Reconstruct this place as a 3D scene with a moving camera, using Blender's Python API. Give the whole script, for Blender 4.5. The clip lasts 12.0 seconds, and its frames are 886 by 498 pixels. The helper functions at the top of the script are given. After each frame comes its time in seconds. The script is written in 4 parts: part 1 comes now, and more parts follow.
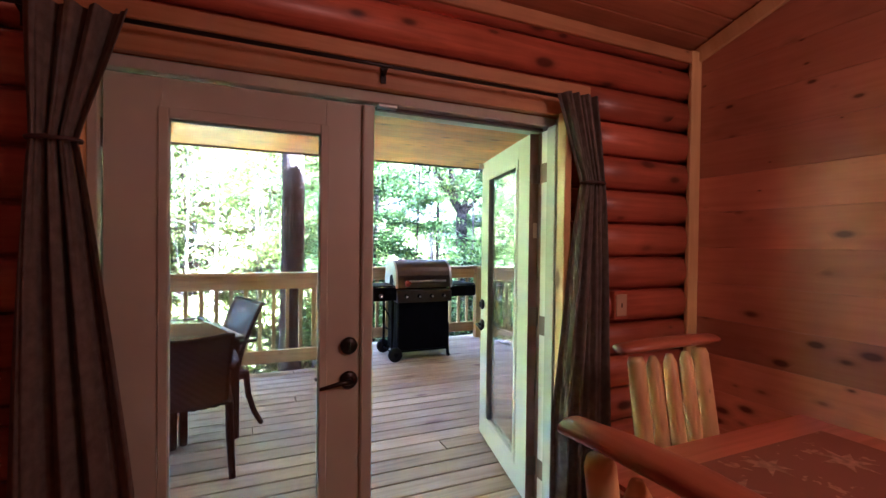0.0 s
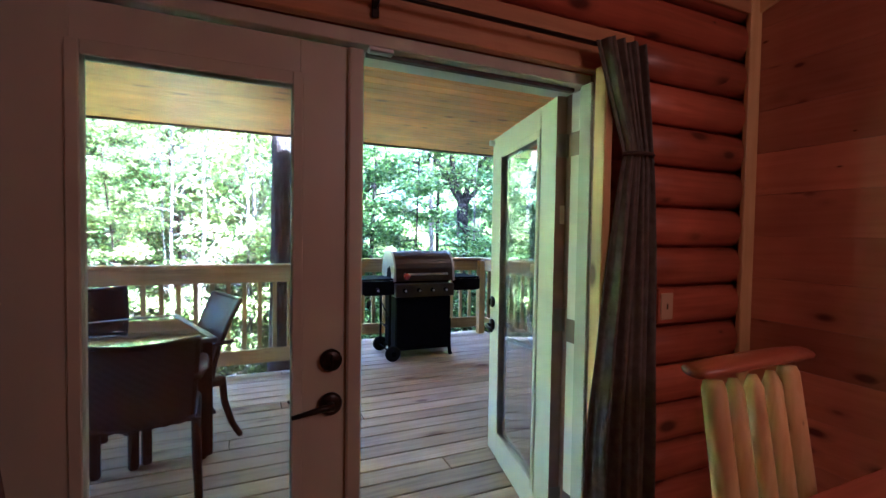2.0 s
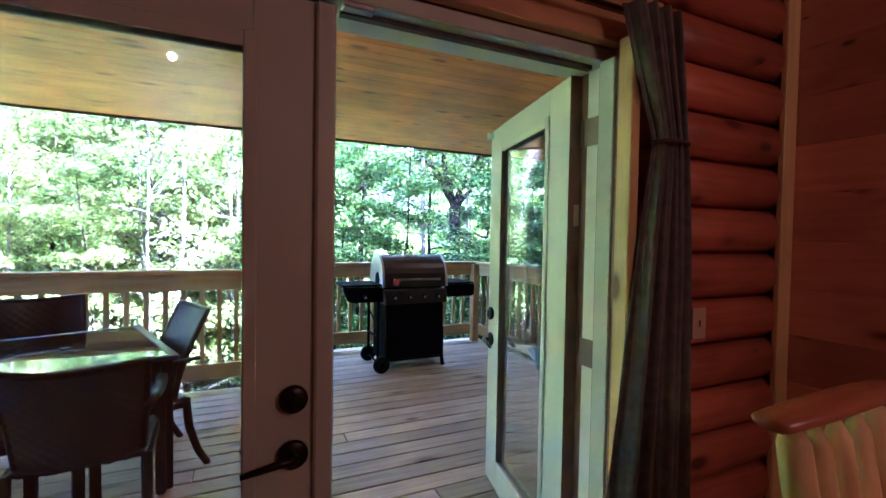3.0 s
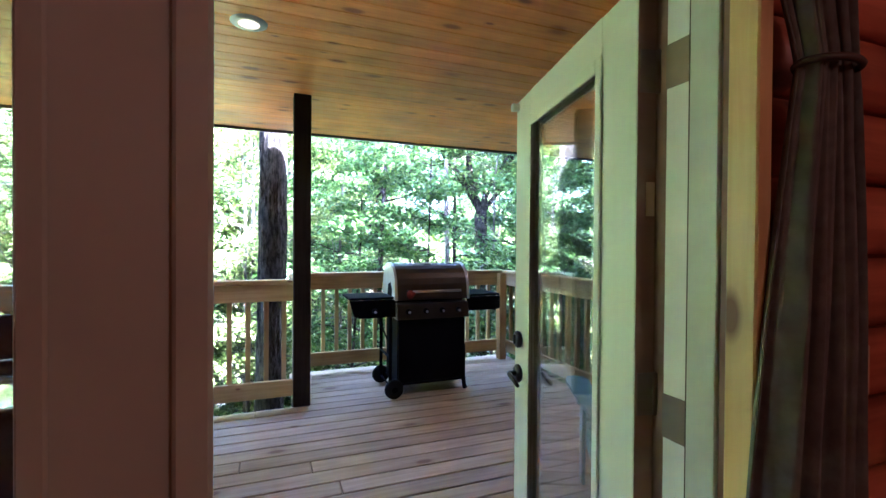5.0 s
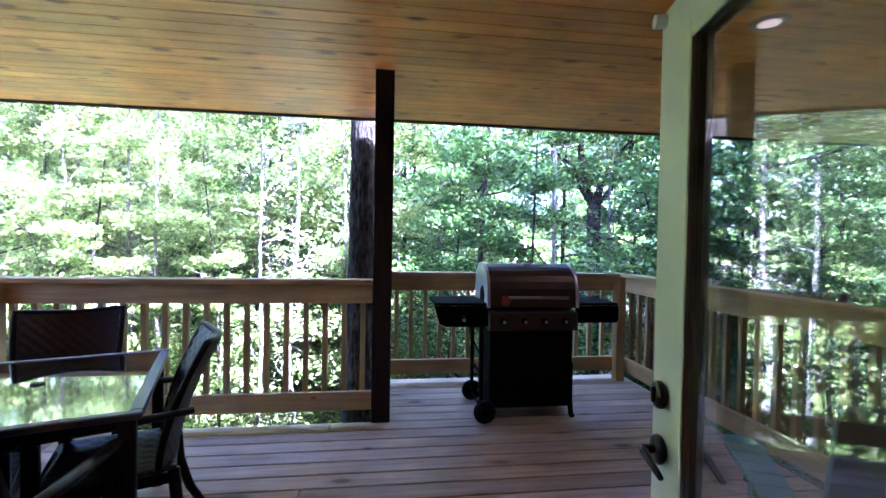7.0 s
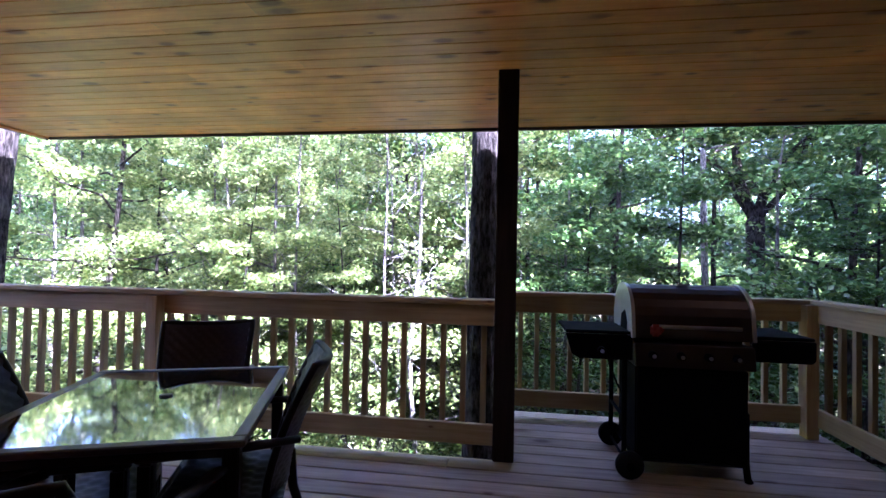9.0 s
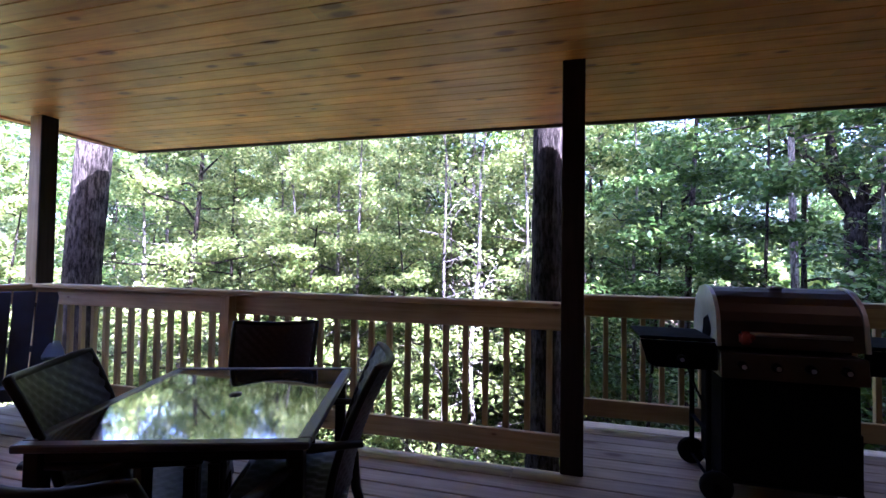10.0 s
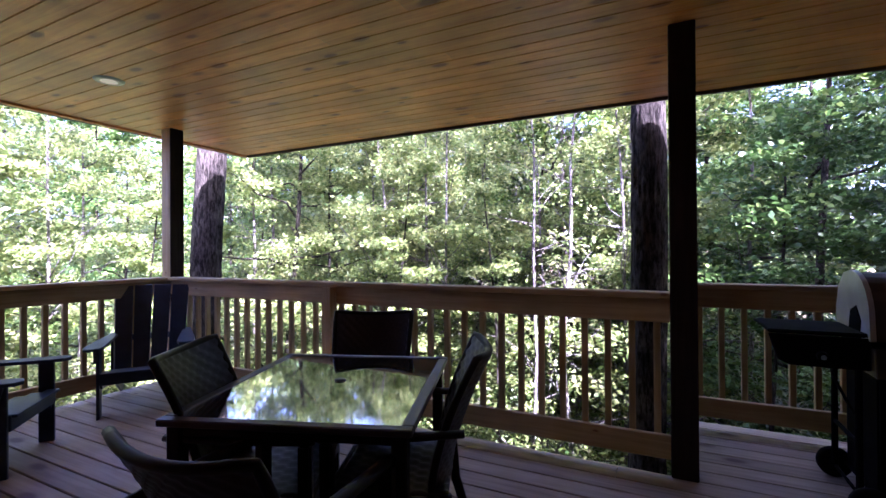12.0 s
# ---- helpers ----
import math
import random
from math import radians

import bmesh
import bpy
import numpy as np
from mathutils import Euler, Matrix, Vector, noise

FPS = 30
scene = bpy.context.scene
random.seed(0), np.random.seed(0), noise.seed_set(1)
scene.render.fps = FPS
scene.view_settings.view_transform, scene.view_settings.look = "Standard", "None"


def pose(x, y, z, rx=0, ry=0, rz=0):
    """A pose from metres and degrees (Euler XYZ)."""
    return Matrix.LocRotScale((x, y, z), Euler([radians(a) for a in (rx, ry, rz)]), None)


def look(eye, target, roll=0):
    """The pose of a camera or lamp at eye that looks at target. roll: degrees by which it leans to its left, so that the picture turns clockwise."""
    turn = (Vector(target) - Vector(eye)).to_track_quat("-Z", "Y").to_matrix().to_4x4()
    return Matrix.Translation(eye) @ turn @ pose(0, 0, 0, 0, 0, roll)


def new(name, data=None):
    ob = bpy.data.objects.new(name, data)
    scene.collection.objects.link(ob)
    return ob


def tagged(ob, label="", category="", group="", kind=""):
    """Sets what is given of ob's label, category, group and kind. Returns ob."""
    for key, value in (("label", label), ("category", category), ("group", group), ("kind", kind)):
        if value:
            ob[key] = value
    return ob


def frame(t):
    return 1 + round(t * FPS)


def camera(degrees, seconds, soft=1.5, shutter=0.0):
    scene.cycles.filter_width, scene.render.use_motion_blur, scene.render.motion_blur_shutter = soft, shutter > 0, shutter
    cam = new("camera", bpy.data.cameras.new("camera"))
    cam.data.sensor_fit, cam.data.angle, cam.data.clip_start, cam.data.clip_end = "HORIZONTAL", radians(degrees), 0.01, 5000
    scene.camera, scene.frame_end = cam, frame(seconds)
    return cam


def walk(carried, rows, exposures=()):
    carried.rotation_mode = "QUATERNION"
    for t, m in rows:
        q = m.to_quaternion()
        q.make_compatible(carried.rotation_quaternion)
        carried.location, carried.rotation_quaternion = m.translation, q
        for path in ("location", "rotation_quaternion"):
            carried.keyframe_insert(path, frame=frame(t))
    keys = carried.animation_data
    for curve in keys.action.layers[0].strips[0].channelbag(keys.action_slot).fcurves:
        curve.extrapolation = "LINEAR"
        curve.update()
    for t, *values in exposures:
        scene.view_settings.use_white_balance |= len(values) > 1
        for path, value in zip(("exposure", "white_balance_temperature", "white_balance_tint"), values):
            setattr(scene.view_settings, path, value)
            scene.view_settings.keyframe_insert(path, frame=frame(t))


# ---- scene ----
cam = camera(89.3, 12.0)
PATH = [
    (0, (0.106, 0.110, 1.409), (0.940, 2.016, 1.380), 0.7),
    (0.5, (0.129, 0.172, 1.399), (0.967, 2.075, 1.353), 0.7),
    (1, (0.168, 0.286, 1.395), (1.009, 2.187, 1.326), 0.7),
    (1.5, (0.210, 0.398, 1.400), (1.049, 2.299, 1.328), 0.7),
    (2, (0.246, 0.517, 1.387), (1.085, 2.419, 1.319), 0.9),
    (2.5, (0.310, 0.665, 1.392), (1.166, 2.558, 1.327), 1.0),
    (2.7, (0.331, 0.719, 1.394), (1.204, 2.605, 1.332), 1.0),
    (4.5, (0.597, 1.181, 1.379), (1.416, 3.093, 1.346), 0.4),
    (5, (0.675, 1.294, 1.370), (1.427, 3.233, 1.349), 0.4),
    (5.5, (0.754, 1.447, 1.373), (1.426, 3.414, 1.342), 0.4),
    (6, (0.815, 1.593, 1.372), (1.377, 3.595, 1.336), 0.5),
    (6.5, (0.885, 1.735, 1.358), (1.314, 3.770, 1.323), 0.7),
    (7, (0.938, 1.866, 1.363), (1.212, 3.927, 1.326), 1.0),
    (9, (0.926, 2.203, 1.342), (0.641, 4.262, 1.383), 1.1),
    (9.5, (0.903, 2.252, 1.328), (0.476, 4.287, 1.382), 1.1),
    (10, (0.889, 2.282, 1.328), (0.341, 4.288, 1.380), 0.8),
    (10.5, (0.866, 2.303, 1.319), (0.211, 4.276, 1.363), 0.5),
    (11, (0.855, 2.313, 1.323), (0.093, 4.248, 1.347), 0.1),
    (11.5, (0.844, 2.321, 1.318), (-0.003, 4.221, 1.334), -0.4),
    (12, (0.830, 2.319, 1.318), (-0.086, 4.186, 1.326), -0.4),
]
EXPOSURES = [(0, 7.62, 4700, 32), (1, 7.35, 4600, 28), (2.5, 6.9, 4350, 25), (5, 6.75, 4550, 28), (6, 6.28, 4480, 32), (7, 5.97, 4450, 37), (9, 4.88, 4650, 47), (10, 4.52, 4750, 50), (12, 4.25, 4950, 56)]
walk(cam, [(t, look(eye, target, roll)) for t, eye, target, roll in PATH], EXPOSURES)

# ---- world and light ----
SUN_DIR = Vector((0.80, -0.60, 0.0)).normalized()
SUN_EL = 50.0
world = bpy.data.worlds.new("world")
scene.world = world
world.use_nodes = True
wn = world.node_tree.nodes
wl = world.node_tree.links
sky = wn.new("ShaderNodeTexSky")
sky.sky_type = "NISHITA"
sky.sun_disc = False
sky.sun_elevation = radians(SUN_EL)
sky.sun_rotation = math.atan2(SUN_DIR.x, SUN_DIR.y)
sky.air_density, sky.dust_density, sky.ozone_density = 0.9, 5.0, 0.4
wn["Background"].inputs["Strength"].default_value = 0.10
wl.new(sky.outputs[0], wn["Background"].inputs["Color"])

sun_data = bpy.data.lights.new("sun", "SUN")
sun_data.energy, sun_data.angle, sun_data.color = 4.4, radians(0.6), (1.0, 0.93, 0.80)
sun = new("sun", sun_data)
el = radians(SUN_EL)
sun.matrix_world = look(Vector((SUN_DIR.x * math.cos(el), SUN_DIR.y * math.cos(el), math.sin(el))) * 60, (0, 0, 0))


def point_lamp(x, y, z, watts, colour, radius):
    d = bpy.data.lights.new("room_fill_light", "POINT")
    d.energy, d.color, d.shadow_soft_size = watts, colour, radius
    new("room_fill_light", d).matrix_world = pose(x, y, z)


def spot_lamp(x, y, z, watts, colour):
    d = bpy.data.lights.new("downlight_light", "SPOT")
    d.energy, d.color, d.shadow_soft_size, d.spot_size, d.spot_blend = watts, colour, 0.04, radians(120), 0.6
    new("downlight_light", d).matrix_world = pose(x, y, z)


# ---- materials ----
def mat_base(name):
    m = bpy.data.materials.new(name)
    m.use_nodes = True
    return m, m.node_tree.nodes, m.node_tree.links, m.node_tree.nodes["Principled BSDF"]


def ramp(n, stops):
    r = n.new("ShaderNodeValToRGB")
    r.color_ramp.elements[0].position, r.color_ramp.elements[0].color = stops[0][0], (*stops[0][1], 1)
    r.color_ramp.elements[1].position, r.color_ramp.elements[1].color = stops[-1][0], (*stops[-1][1], 1)
    for p, c in stops[1:-1]:
        r.color_ramp.elements.new(p).color = (*c, 1)
    return r


def mixc(n, l, fac, a, b, mode="MIX"):
    x = n.new("ShaderNodeMix")
    x.data_type, x.blend_type = "RGBA", mode
    for sock, v in ((x.inputs[0], fac), (x.inputs[6], a), (x.inputs[7], b)):
        if isinstance(v, bpy.types.NodeSocket):
            l.new(v, sock)
        else:
            sock.default_value = v if isinstance(v, float) else (*v, 1)
    return x.outputs[2]


def scaled_coords(n, l, scale, vary=True):
    tc = n.new("ShaderNodeTexCoord")
    mp = n.new("ShaderNodeMapping")
    mp.inputs["Scale"].default_value = scale
    l.new(tc.outputs["Object"], mp.inputs["Vector"])
    if vary:
        info = n.new("ShaderNodeObjectInfo")
        mul = n.new("ShaderNodeVectorMath")
        mul.operation = "SCALE"
        mul.inputs[0].default_value = (37.0, 23.0, 51.0)
        l.new(info.outputs["Random"], mul.inputs["Scale"])
        l.new(mul.outputs[0], mp.inputs["Location"])
    return mp.outputs[0]


def wood(name, light, dark, knot, along="x", rough=0.55, knots=0.10, vary=0.25, island=False, bump=0.25, knot_scale=7.0, coat=0.0):
    """Sawn softwood: grain along one axis, knots, boards of slightly different tone."""
    m, n, l, b = mat_base(name)
    st = {"x": (1.2, 22, 22), "y": (22, 1.2, 22), "z": (22, 22, 1.2)}[along]
    grain = n.new("ShaderNodeTexNoise")
    grain.inputs["Scale"].default_value, grain.inputs["Detail"].default_value = 1.6, 6
    grain.inputs["Distortion"].default_value = 0.6
    l.new(scaled_coords(n, l, st), grain.inputs["Vector"])
    g = ramp(n, [(0.3, dark), (0.62, light)])
    l.new(grain.outputs["Fac"], g.inputs[0])
    blot = n.new("ShaderNodeTexNoise")
    blot.inputs["Scale"].default_value, blot.inputs["Detail"].default_value = 2.2, 3
    l.new(scaled_coords(n, l, (1, 1, 1)), blot.inputs["Vector"])
    bl = ramp(n, [(0.3, (0.72, 0.70, 0.68)), (0.75, (1.12, 1.1, 1.08))])
    l.new(blot.outputs["Fac"], bl.inputs[0])
    col = mixc(n, l, 1.0, g.outputs[0], bl.outputs[0], "MULTIPLY")
    ks = {"x": (knot_scale * 0.45, knot_scale, knot_scale), "y": (knot_scale, knot_scale * 0.45, knot_scale), "z": (knot_scale, knot_scale, knot_scale * 0.45)}[along]
    vor = n.new("ShaderNodeTexVoronoi")
    vor.inputs["Scale"].default_value = 1.0
    l.new(scaled_coords(n, l, ks), vor.inputs["Vector"])
    sep = n.new("ShaderNodeSeparateColor")
    l.new(vor.outputs["Color"], sep.inputs[0])
    size = n.new("ShaderNodeMath")
    size.operation = "POWER"
    l.new(sep.outputs[0], size.inputs[0])
    size.inputs[1].default_value = 1.7
    rel = n.new("ShaderNodeMath")
    rel.operation = "DIVIDE"
    l.new(vor.outputs["Distance"], rel.inputs[0])
    l.new(size.outputs[0], rel.inputs[1])
    kr = ramp(n, [(knots * 0.5, (1, 1, 1)), (knots * 0.95, (0.22, 0.22, 0.22)), (knots * 1.6, (0, 0, 0))])
    l.new(rel.outputs[0], kr.inputs[0])
    col = mixc(n, l, kr.outputs[0], col, knot)
    if vary:
        src = n.new("ShaderNodeNewGeometry").outputs["Random Per Island"] if island else n.new("ShaderNodeObjectInfo").outputs["Random"]
        vr = ramp(n, [(0.0, (1 - vary,) * 3), (1.0, (1 + vary * 0.6,) * 3)])
        l.new(src, vr.inputs[0])
        col = mixc(n, l, 1.0, col, vr.outputs[0], "MULTIPLY")
    l.new(col, b.inputs["Base Color"])
    b.inputs["Roughness"].default_value = rough
    b.inputs["Coat Weight"].default_value = coat
    b.inputs["Coat Roughness"].default_value = 0.25
    bp = n.new("ShaderNodeBump")
    bp.inputs["Strength"].default_value, bp.inputs["Distance"].default_value = bump, 0.004
    l.new(grain.outputs["Fac"], bp.inputs["Height"])
    l.new(bp.outputs[0], b.inputs["Normal"])
    return m


def plain(name, colour, rough=0.5, metal=0.0, var=0.15, scale=9.0, bump=0.0, coat=0.0, spec=0.5):
    """Painted or solid stuff with slight blotches and wear."""
    m, n, l, b = mat_base(name)
    t = n.new("ShaderNodeTexNoise")
    t.inputs["Scale"].default_value, t.inputs["Detail"].default_value = scale, 6
    l.new(scaled_coords(n, l, (1, 1, 1)), t.inputs["Vector"])
    r = ramp(n, [(0.3, tuple(c * (1 - var) for c in colour)), (0.7, tuple(min(1, c * (1 + var)) for c in colour))])
    l.new(t.outputs["Fac"], r.inputs[0])
    l.new(r.outputs[0], b.inputs["Base Color"])
    rr = n.new("ShaderNodeMapRange")
    rr.inputs["To Min"].default_value, rr.inputs["To Max"].default_value = max(0.02, rough - 0.08), rough + 0.1
    l.new(t.outputs["Fac"], rr.inputs["Value"])
    l.new(rr.outputs[0], b.inputs["Roughness"])
    b.inputs["Metallic"].default_value = metal
    b.inputs["Coat Weight"].default_value = coat
    b.inputs["Specular IOR Level"].default_value = spec
    if bump:
        t2 = n.new("ShaderNodeTexNoise")
        t2.inputs["Scale"].default_value = scale * 25
        bp = n.new("ShaderNodeBump")
        bp.inputs["Strength"].default_value, bp.inputs["Distance"].default_value = bump, 0.002
        l.new(t2.outputs["Fac"], bp.inputs["Height"])
        l.new(bp.outputs[0], b.inputs["Normal"])
    return m


def leaf_mat(name, a, b_, c, trans=0.45):
    m, n, l, b = mat_base(name)
    geo = n.new("ShaderNodeNewGeometry")
    r = ramp(n, [(0.0, a), (0.6, b_), (1.0, c)])
    l.new(geo.outputs["Random Per Island"], r.inputs[0])
    tr, gl = n.new("ShaderNodeBsdfTranslucent"), n.new("ShaderNodeMixShader")
    dif = b
    b.inputs["Roughness"].default_value = 0.36
    b.inputs["Specular IOR Level"].default_value = 0.4
    l.new(r.outputs[0], b.inputs["Base Color"])
    l.new(r.outputs[0], tr.inputs[0])
    gl.inputs[0].default_value = trans
    l.new(dif.outputs[0], gl.inputs[1])
    l.new(tr.outputs[0], gl.inputs[2])
    l.new(gl.outputs[0], n["Material Output"].inputs["Surface"])
    return m


def bark_mat(name, light, dark, scale=1.0):
    m, n, l, b = mat_base(name)
    v = n.new("ShaderNodeTexNoise")
    v.inputs["Scale"].default_value, v.inputs["Detail"].default_value = 1.0, 8
    v.inputs["Roughness"].default_value = 0.7
    l.new(scaled_coords(n, l, (30 * scale, 30 * scale, 8 * scale)), v.inputs["Vector"])
    r = ramp(n, [(0.42, dark), (0.60, light)])
    l.new(v.outputs["Fac"], r.inputs[0])
    big = n.new("ShaderNodeTexNoise")
    big.inputs["Scale"].default_value = 3.0
    l.new(scaled_coords(n, l, (1, 1, 1)), big.inputs["Vector"])
    br = ramp(n, [(0.4, (0.75, 0.75, 0.75)), (0.68, (1.5, 1.55, 1.45))])
    l.new(big.outputs["Fac"], br.inputs[0])
    l.new(mixc(n, l, 1.0, r.outputs[0], br.outputs[0], "MULTIPLY"), b.inputs["Base Color"])
    b.inputs["Roughness"].default_value = 0.95
    b.inputs["Specular IOR Level"].default_value = 0.1
    bp = n.new("ShaderNodeBump")
    bp.inputs["Strength"].default_value, bp.inputs["Distance"].default_value = 1.0, 0.05
    l.new(v.outputs["Fac"], bp.inputs["Height"])
    l.new(bp.outputs[0], b.inputs["Normal"])
    return m


def glass_mat(name, tint=(1, 1, 1)):
    m, n, l, b = mat_base(name)
    b.inputs["Base Color"].default_value = (*tint, 1)
    b.inputs["Transmission Weight"].default_value = 1.0
    b.inputs["Roughness"].default_value = 0.0
    b.inputs["IOR"].default_value = 1.52
    return m


def glow_mat(name, colour, strength):
    m, n, l, b = mat_base(name)
    b.inputs["Emission Color"].default_value = (*colour, 1)
    b.inputs["Emission Strength"].default_value = strength
    return m


M_DECK = wood("deck_lumber", (0.44, 0.345, 0.23), (0.30, 0.225, 0.14), (0.13, 0.07, 0.04), "x", 0.6, 0.30, 0.28, knot_scale=5.5)
M_RAIL = wood("rail_lumber", (0.48, 0.36, 0.155), (0.35, 0.245, 0.095), (0.18, 0.09, 0.04), "x", 0.65, 0.10, 0.12)
M_PICKET = wood("picket_lumber", (0.44, 0.33, 0.145), (0.32, 0.23, 0.09), (0.18, 0.09, 0.04), "z", 0.65, 0.08, 0.2)
# Dark stain of the jog post; also serves as shade on the corner post.
M_DARKPOST = wood("dark_post_and_shade", (0.026, 0.018, 0.013), (0.016, 0.011, 0.008), (0.02, 0.014, 0.01), "z", 0.7, 0.10, 0.1)
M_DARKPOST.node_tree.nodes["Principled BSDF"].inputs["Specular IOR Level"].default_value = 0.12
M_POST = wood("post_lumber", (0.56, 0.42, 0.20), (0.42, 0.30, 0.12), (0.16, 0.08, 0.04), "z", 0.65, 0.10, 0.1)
M_CEIL = wood("porch_pine", (0.85, 0.335, 0.035), (0.72, 0.23, 0.018), (0.30, 0.075, 0.006), "x", 0.46, 0.36, 0.16, island=True, knot_scale=8.0, coat=0.15)
M_LOG = wood("stained_log", (0.62, 0.185, 0.075), (0.45, 0.115, 0.045), (0.11, 0.03, 0.015), "x", 0.42, 0.40, 0.22, knot_scale=10.0, coat=0.2)
# Log colour darkened so the outer walls bounce less light.
M_LOGOUT = wood("darkened_outer_log", (0.26, 0.11, 0.055), (0.18, 0.07, 0.035), (0.06, 0.025, 0.015), "x", 0.6, 0.12, 0.2, knot_scale=4.0)
M_WALL = wood("stained_planks", (0.80, 0.34, 0.155), (0.71, 0.275, 0.118), (0.15, 0.045, 0.02), "y", 0.45, 0.34, 0.36, knot_scale=13.0, coat=0.1)
M_INCEIL = wood("room_ceiling_pine", (0.58, 0.26, 0.10), (0.46, 0.18, 0.07), (0.16, 0.05, 0.02), "x", 0.45, 0.10, 0.2, island=True)
M_TRIM = wood("pine_trim", (0.86, 0.62, 0.24), (0.78, 0.50, 0.17), (0.2, 0.09, 0.04), "z", 0.45, 0.32, 0.1, coat=0.15)
M_TRIM_X = wood("pine_trim_flat", (0.64, 0.36, 0.14), (0.52, 0.26, 0.09), (0.2, 0.09, 0.04), "x", 0.45, 0.08, 0.1, coat=0.15)
M_FLOOR = wood("room_floor_boards", (0.42, 0.22, 0.10), (0.30, 0.14, 0.06), (0.12, 0.05, 0.02), "x", 0.35, 0.08, 0.2)
M_DOOR = plain("cream_door_paint", (0.52, 0.55, 0.455), 0.38, var=0.04, scale=3.0)
M_FRAME = plain("cream_door_frame", (0.50, 0.52, 0.44), 0.45, var=0.08)
M_BROWN = plain("brown_frame_edge", (0.22, 0.12, 0.075), 0.5)
M_SEAL = plain("brown_weatherstrip", (0.06, 0.035, 0.025), 0.6)
M_BRONZE = plain("oil_rubbed_bronze", (0.018, 0.014, 0.012), 0.32, 0.6)
M_STEEL = plain("brushed_steel", (0.34, 0.33, 0.32), 0.38, 1.0)
M_HINGE = plain("brass_hinge", (0.20, 0.15, 0.12), 0.4, 0.7)
M_GLASS = glass_mat("window_glass", (0.93, 0.95, 0.94))
M_CURTAIN = plain("taupe_cloth", (0.135, 0.12, 0.098), 0.85, var=0.25, scale=30, bump=0.4)
M_WICKER = plain("dark_resin_wicker", (0.018, 0.015, 0.018), 0.38, var=0.35, scale=60, spec=0.30)
M_WFRAME = plain("dark_brown_frame", (0.012, 0.009, 0.008), 0.4, spec=0.15)
M_TTOP = plain("dark_table_glass", (0.012, 0.013, 0.015), 0.0, var=0.05, coat=1.0, spec=1.0)
M_TTOP.node_tree.nodes["Principled BSDF"].inputs["IOR"].default_value = 2.3
M_TFRAME = plain("table_frame_grey", (0.055, 0.05, 0.058), 0.4, 0.2)
M_NAVY = plain("navy_painted_wood", (0.02, 0.032, 0.055), 0.4, var=0.2, spec=0.3)
# Dark blue-green paint, lightened to hold the sky's reflection.
M_TEAL = plain("teal_wood_sky_sheen", (0.06, 0.17, 0.19), 0.35, var=0.2)
M_BLACK = plain("black_enamel", (0.004, 0.004, 0.005), 0.6, spec=0.02)
M_LID = plain("stainless_lid", (0.075, 0.061, 0.05), 0.45, 1.0, var=0.1)
M_ALU = plain("cast_lid_end", (0.50, 0.50, 0.50), 0.4, 0.7)
M_RUBBER = plain("black_rubber", (0.008, 0.008, 0.008), 0.8, spec=0.1)
M_RED = plain("red_cloth", (0.20, 0.024, 0.015), 0.8)
M_WHITE = plain("white_plastic", (0.75, 0.74, 0.68), 0.4, var=0.05)
M_CREAM = plain("cream_plate", (0.62, 0.45, 0.26), 0.45, var=0.05)
M_PEEL = wood("peeled_log_pale", (0.86, 0.60, 0.25), (0.74, 0.45, 0.16), (0.18, 0.08, 0.03), "z", 0.5, 0.34, 0.15)
M_REDLOG = wood("varnished_log_red", (0.54, 0.18, 0.075), (0.42, 0.12, 0.045), (0.15, 0.05, 0.02), "x", 0.35, 0.08, 0.15, coat=0.3)
M_TABLE = wood("varnished_table_pine", (0.56, 0.19, 0.09), (0.44, 0.13, 0.055), (0.15, 0.05, 0.02), "x", 0.28, 0.08, 0.12, coat=0.4)
M_MOTIF = plain("pale_leaf_print", (0.37, 0.20, 0.11), 0.8, var=0.4, scale=40)
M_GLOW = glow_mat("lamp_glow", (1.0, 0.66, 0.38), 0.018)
M_BARK = bark_mat("rough_bark", (0.082, 0.070, 0.058), (0.012, 0.0095, 0.0075))
M_BARK2 = bark_mat("pale_bark", (0.24, 0.22, 0.20), (0.08, 0.07, 0.06), 1.5)
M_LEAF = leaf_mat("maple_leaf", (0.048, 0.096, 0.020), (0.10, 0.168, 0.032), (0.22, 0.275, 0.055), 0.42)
# Sunlight put into the leaf colour, mostly for woods on the left.
M_LEAF2 = leaf_mat("leaf_sunlit_tone", (0.10, 0.160, 0.040), (0.24, 0.30, 0.085), (0.40, 0.43, 0.15), 0.48)
# Shade put into the leaf colour, mostly for woods on the right.
M_LEAF3 = leaf_mat("leaf_shaded_tone", (0.034, 0.078, 0.017), (0.075, 0.145, 0.030), (0.15, 0.215, 0.048), 0.38)


def ground_mat():
    m, n, l, b = mat_base("forest_floor")
    t = n.new("ShaderNodeTexNoise")
    t.inputs["Scale"].default_value, t.inputs["Detail"].default_value = 1.3, 10
    l.new(scaled_coords(n, l, (1, 1, 1), False), t.inputs["Vector"])
    r = ramp(n, [(0.3, (0.06, 0.045, 0.025)), (0.5, (0.13, 0.10, 0.05)), (0.68, (0.10, 0.15, 0.04))])
    l.new(t.outputs["Fac"], r.inputs[0])
    l.new(r.outputs[0], b.inputs["Base Color"])
    b.inputs["Roughness"].default_value = 0.95
    return m


M_GROUND = ground_mat()


